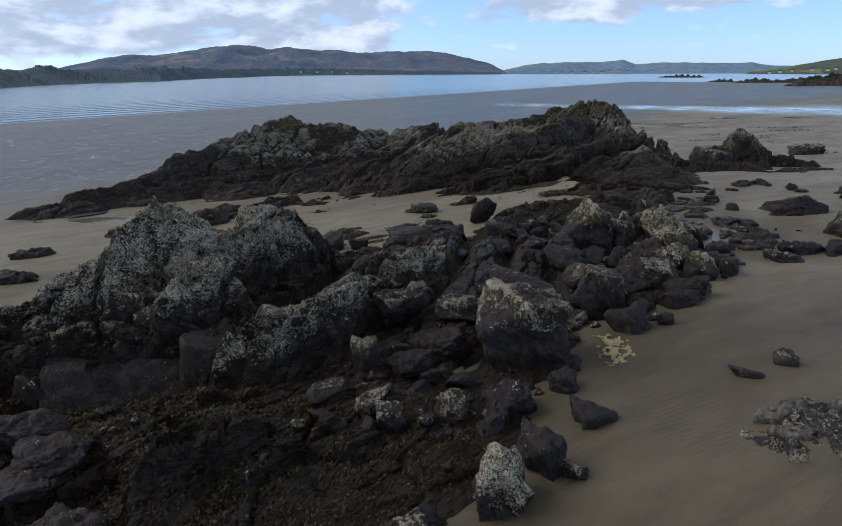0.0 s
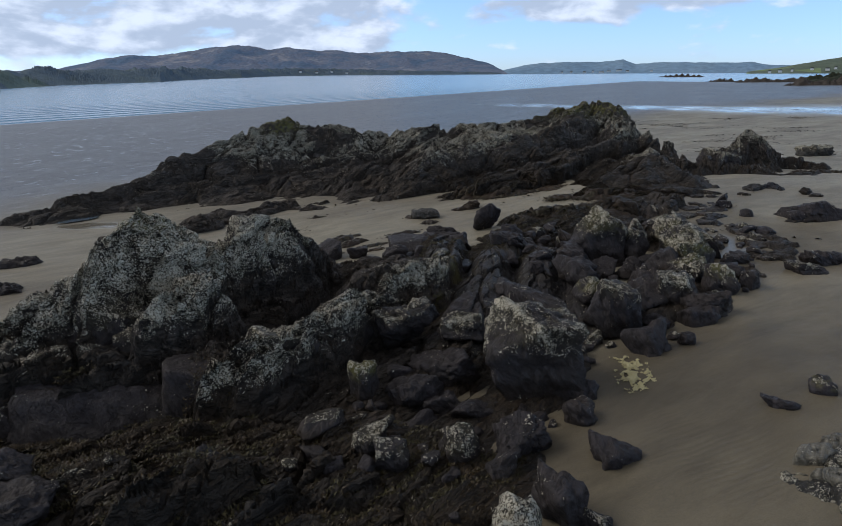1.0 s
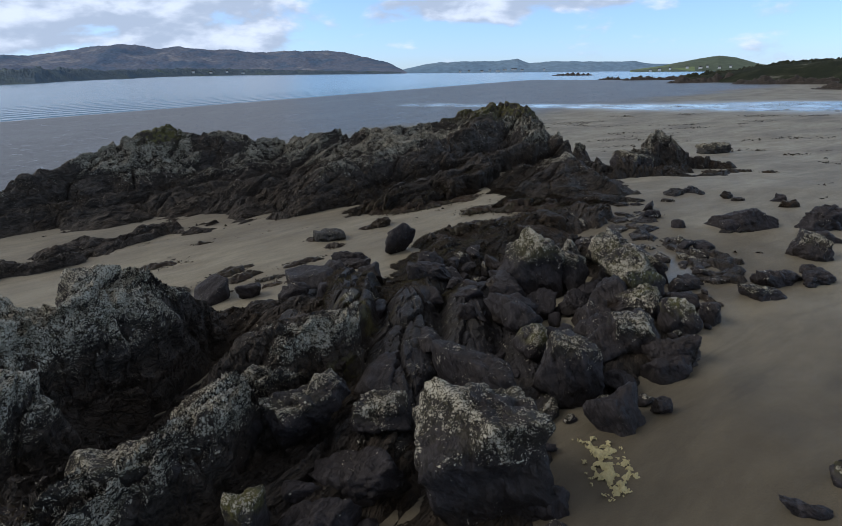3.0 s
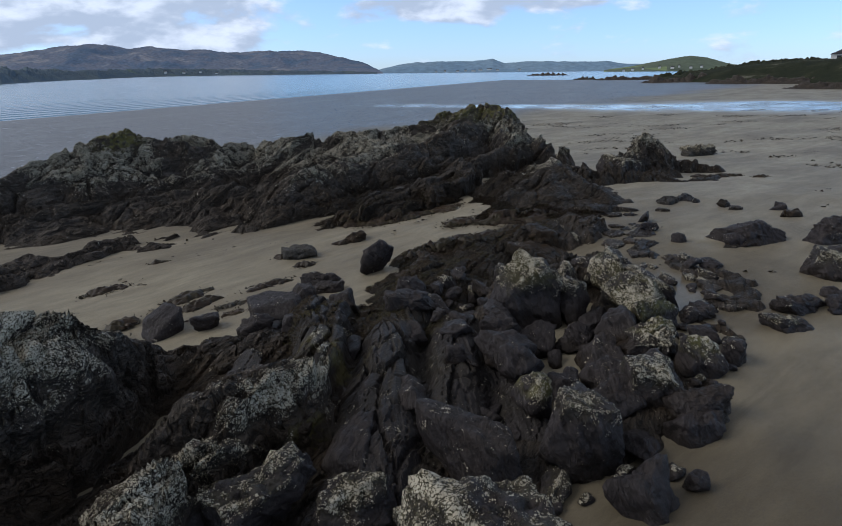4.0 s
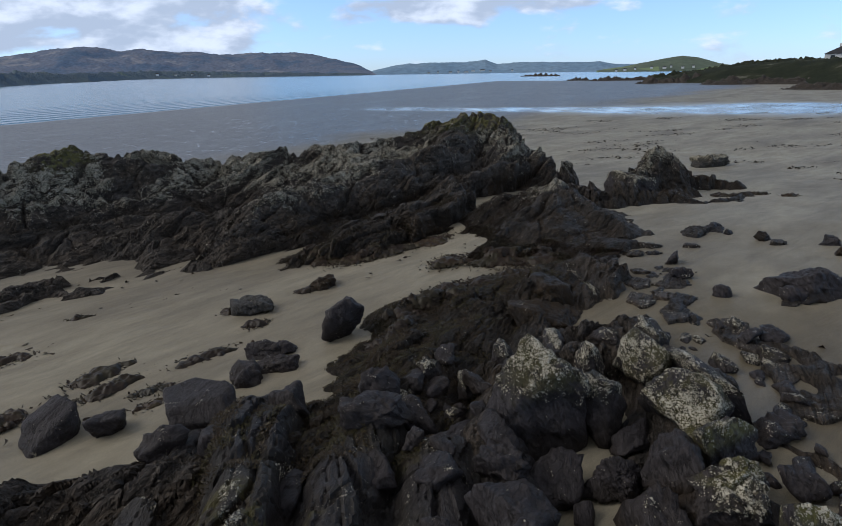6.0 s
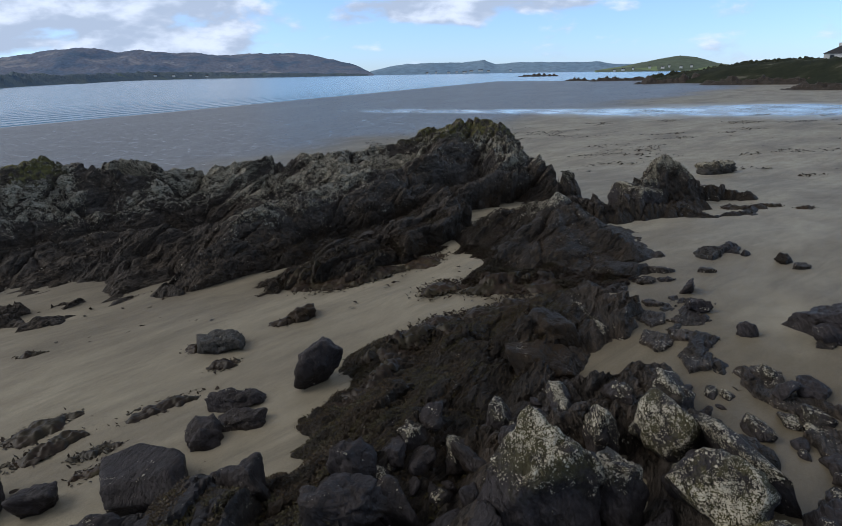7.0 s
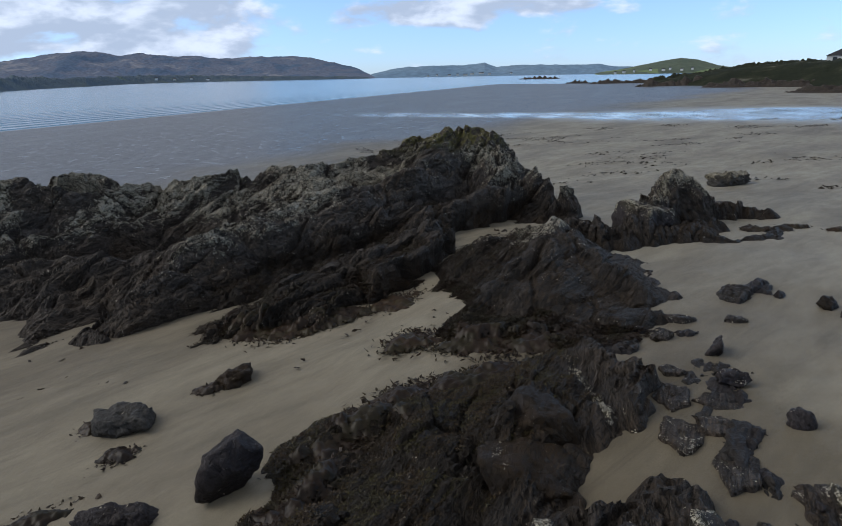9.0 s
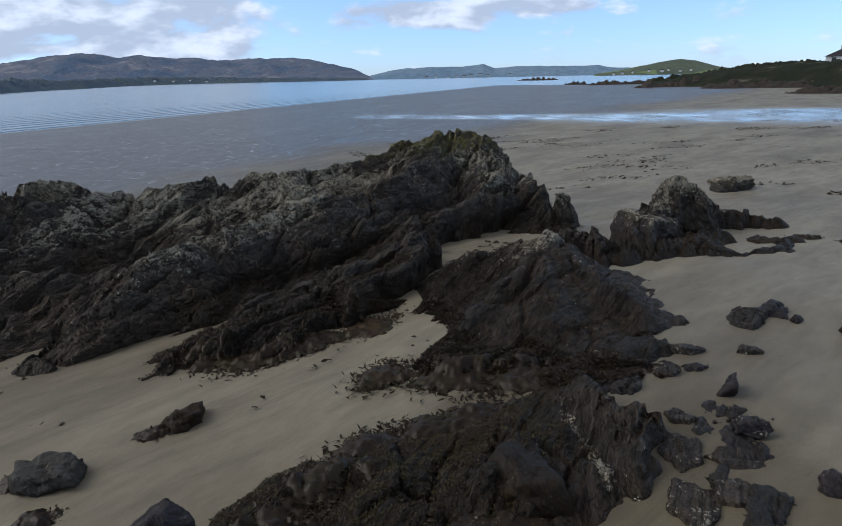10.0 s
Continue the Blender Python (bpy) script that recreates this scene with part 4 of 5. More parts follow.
KINDS = {
    "dark": ("angular dark wet boulder wedged among the shore rocks", 0.13, 0.0, 0.1),
    "crust": ("dark boulder with a white barnacle crust on its top", 0.86, 0.12, 0.1),
    "white": ("boulder thickly crusted white with barnacles beside seaweed", 2.0, 0.0, 0.0),
    "yellow": ("rounded boulder spotted with yellow-green lichen and barnacles", 0.85, 0.8, 0.0),
    "mottled": ("big block mottled with barnacles and yellow lichen", 0.95, 0.4, 0.0),
    "sandy": ("grey boulder resting on the open tan sand", 0.16, 0.0, 0.0),
    "weedy": ("dark brown weed-covered stone lying on pale sand", 0.0, 0.0, 1.0),
}
STONES = []


def boulder(x, y, w, d, h, turn=0.0, kind="dark", sharp=16, top=None, tilt=0.0, roll=0.0, name="boulder", mat=None, boxy=False, taper=0.0, noise=0.7, label="", jit=0.34):
    """A faceted stone w wide and d deep, standing h over what it rests on; top: the height of its highest point."""
    k = len(STONES)
    rng = np.random.default_rng(500 + k)
    level = 5 if w > 0.5 else 4 if w > 0.16 else 3
    v, f = ball(level)
    if boxy:
        nrm = np.vstack([np.eye(3), -np.eye(3)]) + rng.normal(0, jit, (6, 3))
        cut = rng.normal(size=(7, 3))
        cut[:4, 2] = np.abs(cut[:4, 2])
        nrm = np.vstack([nrm, cut])
        nrm = nrm / np.linalg.norm(nrm, axis=1)[:, None]
        off = np.concatenate([rng.uniform(0.62 - 0.3 * jit, 0.62 + 0.3 * jit, 6), rng.uniform(0.66, 0.86, 7)])
        sharp = 150
    else:
        nrm = rng.normal(size=(7, 3))
        sharp = sharp * 9.0 if sharp > 9.5 else sharp * 2.6
        nrm = np.vstack([nrm / np.linalg.norm(nrm, axis=1)[:, None], [[0.12, -0.1, 1.0]], [[0.9, -0.25, 0.2]], [[-0.3, -0.9, 0.25]], np.eye(3), -np.eye(3)])
        off = np.concatenate([rng.uniform(0.58, 0.92, 7), [0.86, 0.84, 0.84], np.full(6, 1.04)])
    dots = np.maximum(v @ nrm.T, 0) / off
    big2 = np.sort(dots, 1)[:, -2:]
    r = ((dots / big2[:, 1:]) ** sharp).sum(1) ** (-1.0 / sharp) / big2[:, 1]
    edge = step01((big2[:, 1] - big2[:, 0]) / big2[:, 1], 0.16, 0.0)
    p = v * r[:, None]
    p = p / np.abs(p).max(0)
    p[:, :2] = p[:, :2] * (1 + taper * p[:, 2:])
    q = p * np.array([w / 2, d / 2, h * 0.72])
    a = rng.uniform(0, 99)
    bed = p[:, 0] * 0.75 + p[:, 2] * 0.35 + 0.10 * vnoise(p[:, 0] * 2, p[:, 1] * 2, a)
    ledge = np.floor(bed * 6.5)
    g = 0.045 * fbm(q[:, 0] * 8 + a, q[:, 1] * 8, q[:, 2] * 8, 5, 0.6, seed=k) + 0.06 * w * (hash01(ledge, ledge * 0, ledge * 0 + k) - 0.5)
    f1, f2, cid = worley(p[:, 0] * 1.6 + p[:, 2] * 1.1 + a, p[:, 1] * 1.6 + p[:, 2] * 0.7, k)
    g = g + 0.06 * w * (cid - 0.5) - 0.03 * w * step01(f2 - f1, 0.07, 0.0)
    q = q + v * g[:, None] * min(1.0, w / 0.5 + 0.25) * noise
    words, barn, lich, weed = KINDS[kind]
    upf = np.clip(v[:, 2], 0, 1)
    at = {"barn": np.clip(barn * (0.16 + 0.52 * upf * upf + 0.55 * edge * step01(p[:, 2], -0.1, 0.4)) * step01(p[:, 2], -0.3, 0.6), 0, 1), "lichen": lich * step01(p[:, 2], 0.1, 0.7), "weed": np.clip(weed + 0.5 * step01(p[:, 2], 0.1, -0.5), 0, 1)}
    ob = new(name, array_mesh(name, q, f, mat or STONE, at))
    lean = rng.normal(0, 6, 2)
    turned = pose(0, 0, 0, tilt + lean[0], roll + lean[1], turn)
    z = float(surface_z(x, y)[0]) + h * 0.28
    if top is not None:
        z = top - float((q @ np.array(turned.to_3x3()).T)[:, 2].max())
    ob.matrix_world = Matrix.Translation((x, y, z)) @ turned
    STONES.append((x, y, max(w, d) / 2))
    return tagged(ob, label or words, "boulder", "boulders on the beach")


# the loose blocks in front of the crag
boulder(0.46, 3.55, 0.46, 0.46, 0.5, 20, "white", sharp=6, top=0.6, noise=1.3, taper=-0.25)
boulder(1.0, 5.82, 1.02, 0.82, 0.8, 6, "crust", top=1.0, boxy=True, jit=0.18, noise=0.9, label="large square dark block with a white barnacled top edge")
boulder(2.28, 6.34, 0.46, 0.42, 0.4, 30, "dark", boxy=True, top=0.62)
boulder(2.66, 6.4, 0.18, 0.16, 0.14, 0, "dark")
boulder(1.36, 4.55, 0.42, 0.36, 0.26, 40, "dark", sharp=30, top=0.42)
boulder(0.2, 4.6, 0.32, 0.28, 0.30, 15, "crust", sharp=26, top=0.46)
boulder(0.72, 4.78, 0.56, 0.42, 0.36, 18, "dark", boxy=True, top=0.48)
boulder(1.36, 5.56, 0.36, 0.3, 0.16, 0, "dark")
boulder(1.27, 5.14, 0.28, 0.28, 0.18, 10, "dark")
boulder(1.04, 3.8, 0.19, 0.17, 0.13, 0, "crust")
boulder(0.82, 3.92, 0.34, 0.4, 0.32, 60, "dark", sharp=22)
boulder(-0.17, 3.2, 0.42, 0.36, 0.2, 10, "crust")
boulder(-0.63, 5.6, 0.28, 0.28, 0.38, 10, "yellow", sharp=9)
boulder(-0.2, 5.65, 0.54, 0.4, 0.28, -10, "dark", sharp=10)
boulder(-0.25, 6.8, 0.95, 0.4, 0.4, 44, "crust", boxy=True, top=0.66, roll=-8)
boulder(0.32, 6.6, 0.56, 0.4, 0.24, 10, "crust")
boulder(0.16, 6.05, 0.76, 0.42, 0.26, -15, "dark", sharp=22)
boulder(0.1, 5.5, 0.4, 0.32, 0.2, 25, "dark")
boulder(2.05, 6.98, 0.6, 0.62, 0.62, 25, "crust", sharp=20, top=0.84, taper=-0.3, label="peaked dark boulder with a white barnacled ridge")
boulder(1.28, 7.1, 0.74, 0.74, 0.5, 10, "dark", top=0.72, sharp=9, noise=0.3, label="smooth domed dark boulder wedged behind a square block")
boulder(-0.3, 11.15, 0.72, 0.85, 0.5, 14, "dark", boxy=True, top=0.30, noise=0.25, jit=0.2, label="smooth blue-black angular block at the sand's edge")
boulder(0.0, 10.25, 0.62, 0.6, 0.4, -8, "dark", boxy=True, top=0.40, noise=0.3)
boulder(-0.55, 10.35, 0.5, 0.5, 0.26, 30, "dark", boxy=True)
boulder(1.25, 9.95, 0.6, 0.5, 0.24, 30, "dark", boxy=True, noise=0.4)
boulder(1.6, 10.0, 0.5, 0.4, 0.22, -20, "dark", boxy=True, noise=0.4)
for k, (x, y, w, d) in enumerate(((0.42, 7.4, 0.4, 0.8), (0.9, 8.0, 0.36, 0.7), (1.55, 8.3, 0.42, 0.6), (1.6, 8.95, 0.4, 0.5), (0.5, 9.3, 0.4, 0.7), (1.2, 9.2, 0.34, 0.5))):
    boulder(x, y, w, d, 0.10 + 0.02 * (k % 3), -20 + 17 * (k % 4), "dark", boxy=True, noise=0.5, label="low smooth slab of wet dark rock between joints")
boulder(1.24, 12.74, 0.56, 0.44, 0.46, 10, "sandy", sharp=5, tilt=-4, roll=26, top=0.58, taper=0.16, noise=0.5, label="upright dark boulder standing alone on pale sand")
boulder(0.02, 14.15, 0.66, 0.5, 0.2, 10, "sandy", sharp=5, mat=ROCK_GREY)
boulder(3.25, 7.2, 0.56, 0.34, 0.2, 10, "dark")
boulder(3.0, 7.42, 0.56, 0.44, 0.32, -10, "crust")
boulder(3.7, 7.85, 0.38, 0.36, 0.34, 10, "yellow", sharp=9)
boulder(4.08, 7.98, 0.3, 0.28, 0.25, 0, "dark")
boulder(3.12, 7.02, 0.5, 0.34, 0.2, 15, "dark")
boulder(5.2, 8.55, 0.56, 0.36, 0.14, 10, "crust")
boulder(5.75, 8.95, 0.8, 0.36, 0.16, 20, "dark")
boulder(7.4, 11.85, 1.1, 0.75, 0.36, 15, "sandy", sharp=14, taper=-0.25)
boulder(6.8, 11.55, 0.34, 0.3, 0.2, 0, "sandy")
boulder(7.0, 9.95, 0.7, 0.6, 0.36, 35, "crust")
boulder(9.4, 13.7, 0.4, 0.3, 0.12, 35, "sandy")
boulder(3.33, 5.2, 0.22, 0.2, 0.13, 0, "yellow", sharp=8)
boulder(2.86, 5.02, 0.32, 0.14, 0.07, -35, "sandy")
boulder(-1.8, 11.4, 0.5, 0.72, 0.24, -34, "sandy", sharp=5, noise=0.4)
boulder(0.42, 12.1, 0.56, 0.34, 0.15, 0, "sandy", sharp=6)
boulder(0.34, 12.52, 0.62, 0.36, 0.18, -8, "sandy", sharp=6)
boulder(0.02, 11.85, 0.42, 0.4, 0.2, 15, "sandy", sharp=8)
boulder(-1.25, 11.3, 0.42, 0.34, 0.22, 25, "sandy", sharp=9)
boulder(2.7, 9.8, 0.92, 0.8, 0.8, 10, "mottled", sharp=7, top=1.10, noise=0.9, taper=-0.3, label="big rounded boulder crusted with barnacles above weed")
boulder(3.15, 9.6, 0.36, 0.4, 0.4, 30, "crust", sharp=14, top=0.80)
boulder(3.86, 9.45, 0.5, 0.95, 0.5, 16, "mottled", boxy=True, jit=0.14, top=0.88, roll=-32, tilt=10, noise=0.7, label="tilted slab of bedded rock with a pale barnacled edge")
boulder(3.95, 10.2, 0.5, 0.55, 0.5, 12, "mottled", boxy=True, jit=0.12, top=0.86, roll=-30, tilt=6, noise=0.5)
boulder(4.2, 9.75, 0.14, 1.2, 0.5, 4, "crust", boxy=True, jit=0.14, top=0.82, roll=-20, noise=0.8, label="thin upright sheet of bedded rock edged with barnacles")
boulder(4.25, 10.6, 0.4, 0.4, 0.4, 20, "crust", boxy=True, top=0.82)
boulder(3.4, 10.3, 0.4, 0.7, 0.5, -20, "crust", boxy=True, top=0.80, noise=0.7)
boulder(3.72, 8.9, 0.58, 0.5, 0.42, 20, "yellow", boxy=True, roll=-14, top=0.80)
boulder(3.5, 8.4, 0.62, 0.26, 0.2, 16, "yellow", sharp=14)
boulder(3.4, 8.25, 0.56, 0.36, 0.24, -5, "crust")
boulder(3.15, 7.75, 0.3, 0.4, 0.26, 15, "crust")
boulder(1.95, 7.6, 0.3, 0.34, 0.32, 10, "yellow", sharp=9)
boulder(1.97, 8.05, 0.4, 0.36, 0.3, 35, "dark", sharp=9)
boulder(1.45, 8.4, 0.22, 0.2, 0.2, 0, "dark", sharp=8)
boulder(1.3, 9.85, 0.6, 0.36, 0.22, 15, "dark")
boulder(1.36, 10.4, 0.4, 0.34, 0.26, 20, "dark")
boulder(4.05, 8.35, 0.28, 0.26, 0.2, 0, "dark")
boulder(4.4, 9.0, 0.5, 0.34, 0.14, 10, "dark")
boulder(15.9, 25.7, 1.6, 1.0, 0.42, 5, "crust", sharp=3, noise=1.6, mat=ROCK_GREY, label="low rounded boulder alone on the far open sand")
boulder(1.07, 14.75, 0.46, 0.4, 0.2, 20, "weedy", sharp=9)
boulder(-2.85, 3.7, 0.62, 0.5, 0.2, 30, "sandy", boxy=True, noise=0.8)
boulder(-2.4, 3.25, 0.7, 0.55, 0.24, -20, "sandy", boxy=True, noise=0.8)
boulder(-3.2, 4.15, 0.7, 0.4, 0.18, 20, "sandy", boxy=True, noise=0.8)
boulder(-1.0, 3.15, 0.45, 0.34, 0.14, 5, "dark", sharp=9)
boulder(-0.65, 3.0, 0.3, 0.26, 0.12, 5, "dark", sharp=9)
boulder(-0.78, 4.45, 0.22, 0.2, 0.16, 40, "sandy")
boulder(-0.32, 4.45, 0.24, 0.22, 0.2, 10, "crust")
boulder(0.12, 3.85, 0.1, 0.1, 0.09, 0, "sandy", sharp=7)

for x, y, w, d, h, t in ((2.0, 8.5, 0.5, 0.6, 0.34, 20), (2.92, 8.3, 0.5, 0.7, 0.42, -14), (2.95, 8.85, 0.6, 0.5, 0.36, 12), (2.5, 8.98, 0.5, 0.44, 0.3, -20), (2.4, 7.92, 0.46, 0.4, 0.3, 30), (2.75, 7.85, 0.5, 0.44, 0.34, 0), (2.1, 9.0, 0.56, 0.4, 0.3, 40), (3.3, 8.75, 0.5, 0.6, 0.36, -25), (2.55, 7.45, 0.5, 0.5, 0.3, 15)):
    boulder(x, y, w, d, 0.7 * h, t, "dark", boxy=True)

boulder(0.3, 10.75, 0.36, 0.45, 0.2, 30, "dark", boxy=True)
boulder(0.55, 10.6, 0.36, 0.4, 0.3, 20, "dark")

boulder(3.75, 12.45, 0.75, 0.8, 0.4, 20, "weedy", sharp=8, top=0.72, noise=0.5, label="smooth dark hump of rock among brown weed")
boulder(3.55, 11.8, 0.8, 0.6, 0.4, -10, "weedy", sharp=8, top=0.62, noise=0.5, label="smooth dark hump of rock among brown weed")
boulder(-7.2, 10.3, 0.9, 0.4, 0.2, 20, "dark")
boulder(-7.9, 11.9, 0.8, 0.4, 0.2, 25, "dark")

# slabs that face the crag and its rib
boulder(-2.9, 5.4, 1.9, 0.6, 0.8, 10, "dark", boxy=True, top=0.44, tilt=-38, noise=0.45, jit=0.12, label="smooth dark slab leaning against the foot of the crag")
boulder(-2.1, 5.6, 1.0, 0.6, 0.8, 10, "dark", boxy=True, top=0.54, tilt=-20, noise=0.3, jit=0.1, label="smooth dark slab leaning against the foot of the crag")
boulder(-3.75, 5.3, 0.9, 0.5, 0.6, 10, "dark", boxy=True, top=0.34, tilt=-20, noise=0.4)
boulder(-1.5, 5.95, 1.0, 0.6, 0.8, 30, "crust", boxy=True, top=0.76, noise=0.5)
boulder(-0.98, 6.62, 0.8, 0.5, 0.6, 36, "crust", boxy=True, top=0.66)
boulder(-2.58, 6.6, 0.66, 0.55, 0.8, 20, "white", sharp=13, top=1.03)
boulder(-3.2, 6.25, 0.8, 0.5, 0.6, 15, "crust", sharp=14, top=0.96)
boulder(-2.95, 6.05, 0.5, 0.4, 0.5, -10, "crust", boxy=True, top=0.70)
boulder(-2.42, 8.35, 0.45, 0.6, 0.8, -30, "white", sharp=22, top=1.34)
boulder(10.3, 20.3, 1.25, 1.1, 1.1, 14, "white", top=1.36, sharp=6, noise=1.6, mat=ROCK, label="tall square rock block crusted pale with barnacles")
boulder(9.0, 19.4, 1.2, 0.9, 0.6, 25, "crust", top=0.85, sharp=14)
boulder(11.7, 20.7, 1.1, 0.7, 0.4, 0, "dark", top=0.38, sharp=12)
# stones and scraps on the open sand beyond
boulder(9.1, 13.1, 0.5, 0.3, 0.14, 10, "weedy")
boulder(8.5, 11.5, 1.2, 0.8, 0.42, 20, "sandy", taper=-0.25)
boulder(7.75, 10.6, 0.5, 0.4, 0.22, 15, "dark")
boulder(6.2, 8.9, 0.6, 0.3, 0.14, 20, "dark")
boulder(6.45, 9.3, 0.34, 0.26, 0.14, 60, "dark")
boulder(8.6, 14.3, 0.3, 0.22, 0.12, 30, "weedy")
boulder(6.05, 11.9, 0.24, 0.2, 0.17, 0, "dark", sharp=9)
boulder(5.7, 10.6, 0.3, 0.4, 0.12, -30, "dark")
boulder(6.3, 13.4, 0.26, 0.34, 0.2, -35, "sandy", boxy=True)
boulder(5.95, 12.75, 0.36, 0.34, 0.16, 10, "sandy")
boulder(-2.75, 3.9, 0.6, 0.45, 0.2, 25, "dark")
boulder(-1.75, 4.25, 0.6, 0.7, 0.5, -20, "dark", boxy=True, top=0.5)

for x, y, w, d, t in ((5.35, 12.05, 0.5, 0.34, 20), (5.6, 12.4, 0.42, 0.3, -20), (5.25, 12.6, 0.3, 0.5, -30), (5.95, 13.9, 0.34, 0.2, 10), (6.5, 14.35, 0.4, 0.22, -10), (5.55, 13.1, 0.22, 0.3, 20),
                      (4.95, 12.0, 0.4, 0.55, -30), (5.35, 10.5, 0.45, 0.6, -20), (5.45, 10.95, 0.4, 0.5, -30), (5.2, 9.9, 0.4, 0.5, -25), (4.95, 9.2, 0.5, 0.4, 0), (5.1, 11.5, 0.3, 0.6, -35), (6.65, 11.45, 0.3, 0.2, 20), (8.6, 13.95, 0.3, 0.2, 10), (7.1, 14.15, 0.3, 0.2, 0)):
    tagged(plate(None, x, y, w * 1.25, d * 1.25, float(sand_z(x, y)) + 0.045, t, int(x * 100 + y * 10), ROCK, 5.0, 0.25, "flat_rock"), "thin dark slab of rock half sunk in sand", "rock", "flat slabs in the sand")

# smaller stones that fill the gaps between them
rng = np.random.default_rng(77)
LEFT = lambda y: -0.9 + 0.42 * (y - 5)
RIGHT = lambda y: np.interp(y, [4.2, 5.6, 6.4, 6.6, 8.0, 10.7, 12], [0.6, 1.3, 1.8, 2.7, 4.2, 5.6, 5.4])
placed = 0
while placed < 110:
    y = rng.uniform(4.3, 11.0)
    x = rng.uniform(LEFT(y), RIGHT(y))
    w = 0.10 + 0.26 * rng.random() ** 1.6
    if abs(x - 0.75) < 0.75 and 6.9 < y < 10.2:
        continue
    if 2.3 < x < 2.8 and 8.15 < y < 8.65 or any(math.hypot(x - sx, y - sy) < sr + 0.28 * w for sx, sy, sr in STONES):
        continue
    kind = "crust" if rng.random() < 0.28 else "dark"
    boulder(x, y, w * 0.8, w * rng.uniform(1.0, 1.7), w * rng.uniform(0.3, 0.5), rng.normal(-30, 30), kind, sharp=float(rng.choice([10, 16, 24])))
    placed += 1


# ---- seaweed ----
def fronds(name, label, points, length, width, mat, seed, kind="stuff", spread=None, lift=0.03, rows=4, tuft=False):
    """Leathery straps lying on sand and rock, rooted at points (n, 2)."""
    g = np.random.default_rng(seed)
    n = len(points)
    L = length * g.uniform(0.5, 1.4, n)
    W = width * g.uniform(0.6, 1.4, n)
    a = g.uniform(0, 2 * math.pi, n) if spread is None else spread + g.normal(0, 0.7, n)
    bend = g.normal(0, 0.9, n)
    V = np.zeros((n, rows, 2, 3))
    x, y = points[:, 0].copy(), points[:, 1].copy()
    root = surface_z(x, y)
    rise = g.uniform(0.3, 1.8, n)
    for k in range(rows):
        f = k / (rows - 1)
        ang = a + bend * f
        wd = W * (1.0, 1.25, 1.1, 0.35)[k if rows == 4 else (0, 1, 3)[k]]
        tw = g.normal(0, 0.5, n)
        z = surface_z(x, y) + lift * math.sin(math.pi * min(1, f + 0.15)) * g.uniform(0.3, 1.6, n) + 0.004
        if tuft:
            z = root + lift * f * rise - 0.004
        for side, sg in ((0, -1), (1, 1)):
            V[:, k, side, 0] = x - sg * np.sin(ang) * wd * 0.5
            V[:, k, side, 1] = y + sg * np.cos(ang) * wd * 0.5
            V[:, k, side, 2] = z + sg * tw * wd * 0.5
        x = x + np.cos(ang) * L / (rows - 1)
        y = y + np.sin(ang) * L / (rows - 1)
    drop = np.full(n, True) if tuft else np.abs(np.diff(V[:, :, :, 2].mean(2), axis=1)).max(1) < L * 0.32
    V, n = V[drop], int(drop.sum())
    base = (np.arange(n) * rows * 2)[:, None, None]
    k = np.arange(rows - 1)[None, :, None] * 2
    q = (base + k + np.array([0, 1, 3, 2])[None, None, :]).reshape(-1, 4)
    me = array_mesh(name, V.reshape(-1, 3), q, mat)
    return tagged(new(name, me), label, "seaweed" if label else "", kind=kind)


def scatter(n, box, test, seed):
    g = np.random.default_rng(seed)
    got = np.zeros((0, 2))
    while len(got) < n:
        p = np.stack([g.uniform(box[0], box[1], 4 * n), g.uniform(box[2], box[3], 4 * n)], -1)
        got = np.vstack([got, p[test(p[:, 0], p[:, 1])]])
    return got[:n]


def up_at(x, y):
    return surface_z(x, y) - sand_z(x, y)


def ragged(x, y, seed):
    return 0.5 * fbm(x * 1.6, y * 1.6, 0, 4, seed=seed)


fronds("seaweed_mat", "brown and olive wrack matted over the low rock ledges", scatter(120000, (-5.5, 1.0, 1.6, 5.6), lambda x, y: (up_at(x, y) > 0.05) & (y + 0.25 * x + 0.5 * ragged(x, y, 3) < 4.95) & (ragged(x * 1.7, y * 1.7, 8) > -0.38), 1), 0.024, 0.007, WEED_OLIVE, 11, lift=0.012, rows=3, tuft=True)
fronds("seaweed_mat", "dark brown wrack hanging thickly on the rock shelf", scatter(90000, (-0.2, 4.7, 9.3, 14.4), lambda x, y: (up_at(x, y) > 0.0) & ((x - 2.3) * 0.73 - (y - 11.6) * 0.68 < 0.75 + 0.5 * ragged(x, y, 4)) & (ragged(x * 1.5, y * 1.5, 18) > -0.3), 2), 0.018, 0.006, WEED_OLIVE, 12, lift=0.007, rows=3, tuft=True)
fronds("seaweed_mat", "blackish wrack fringe trailing onto the sand below the ridge", scatter(80000, (-0.2, 7.0, 15.6, 21.6), lambda x, y: (up_at(x, y) > -0.02) & (up_at(x, y) < 0.62 + 0.3 * ragged(x, y, 5)) & (surface_z(x, y) > sand_z(x, y) + 0.001) & (y > 16.0 + 0.55 * (x - 2.5) - 0.9), 3), 0.026, 0.008, WEED, 13, lift=0.012, rows=3, tuft=True)
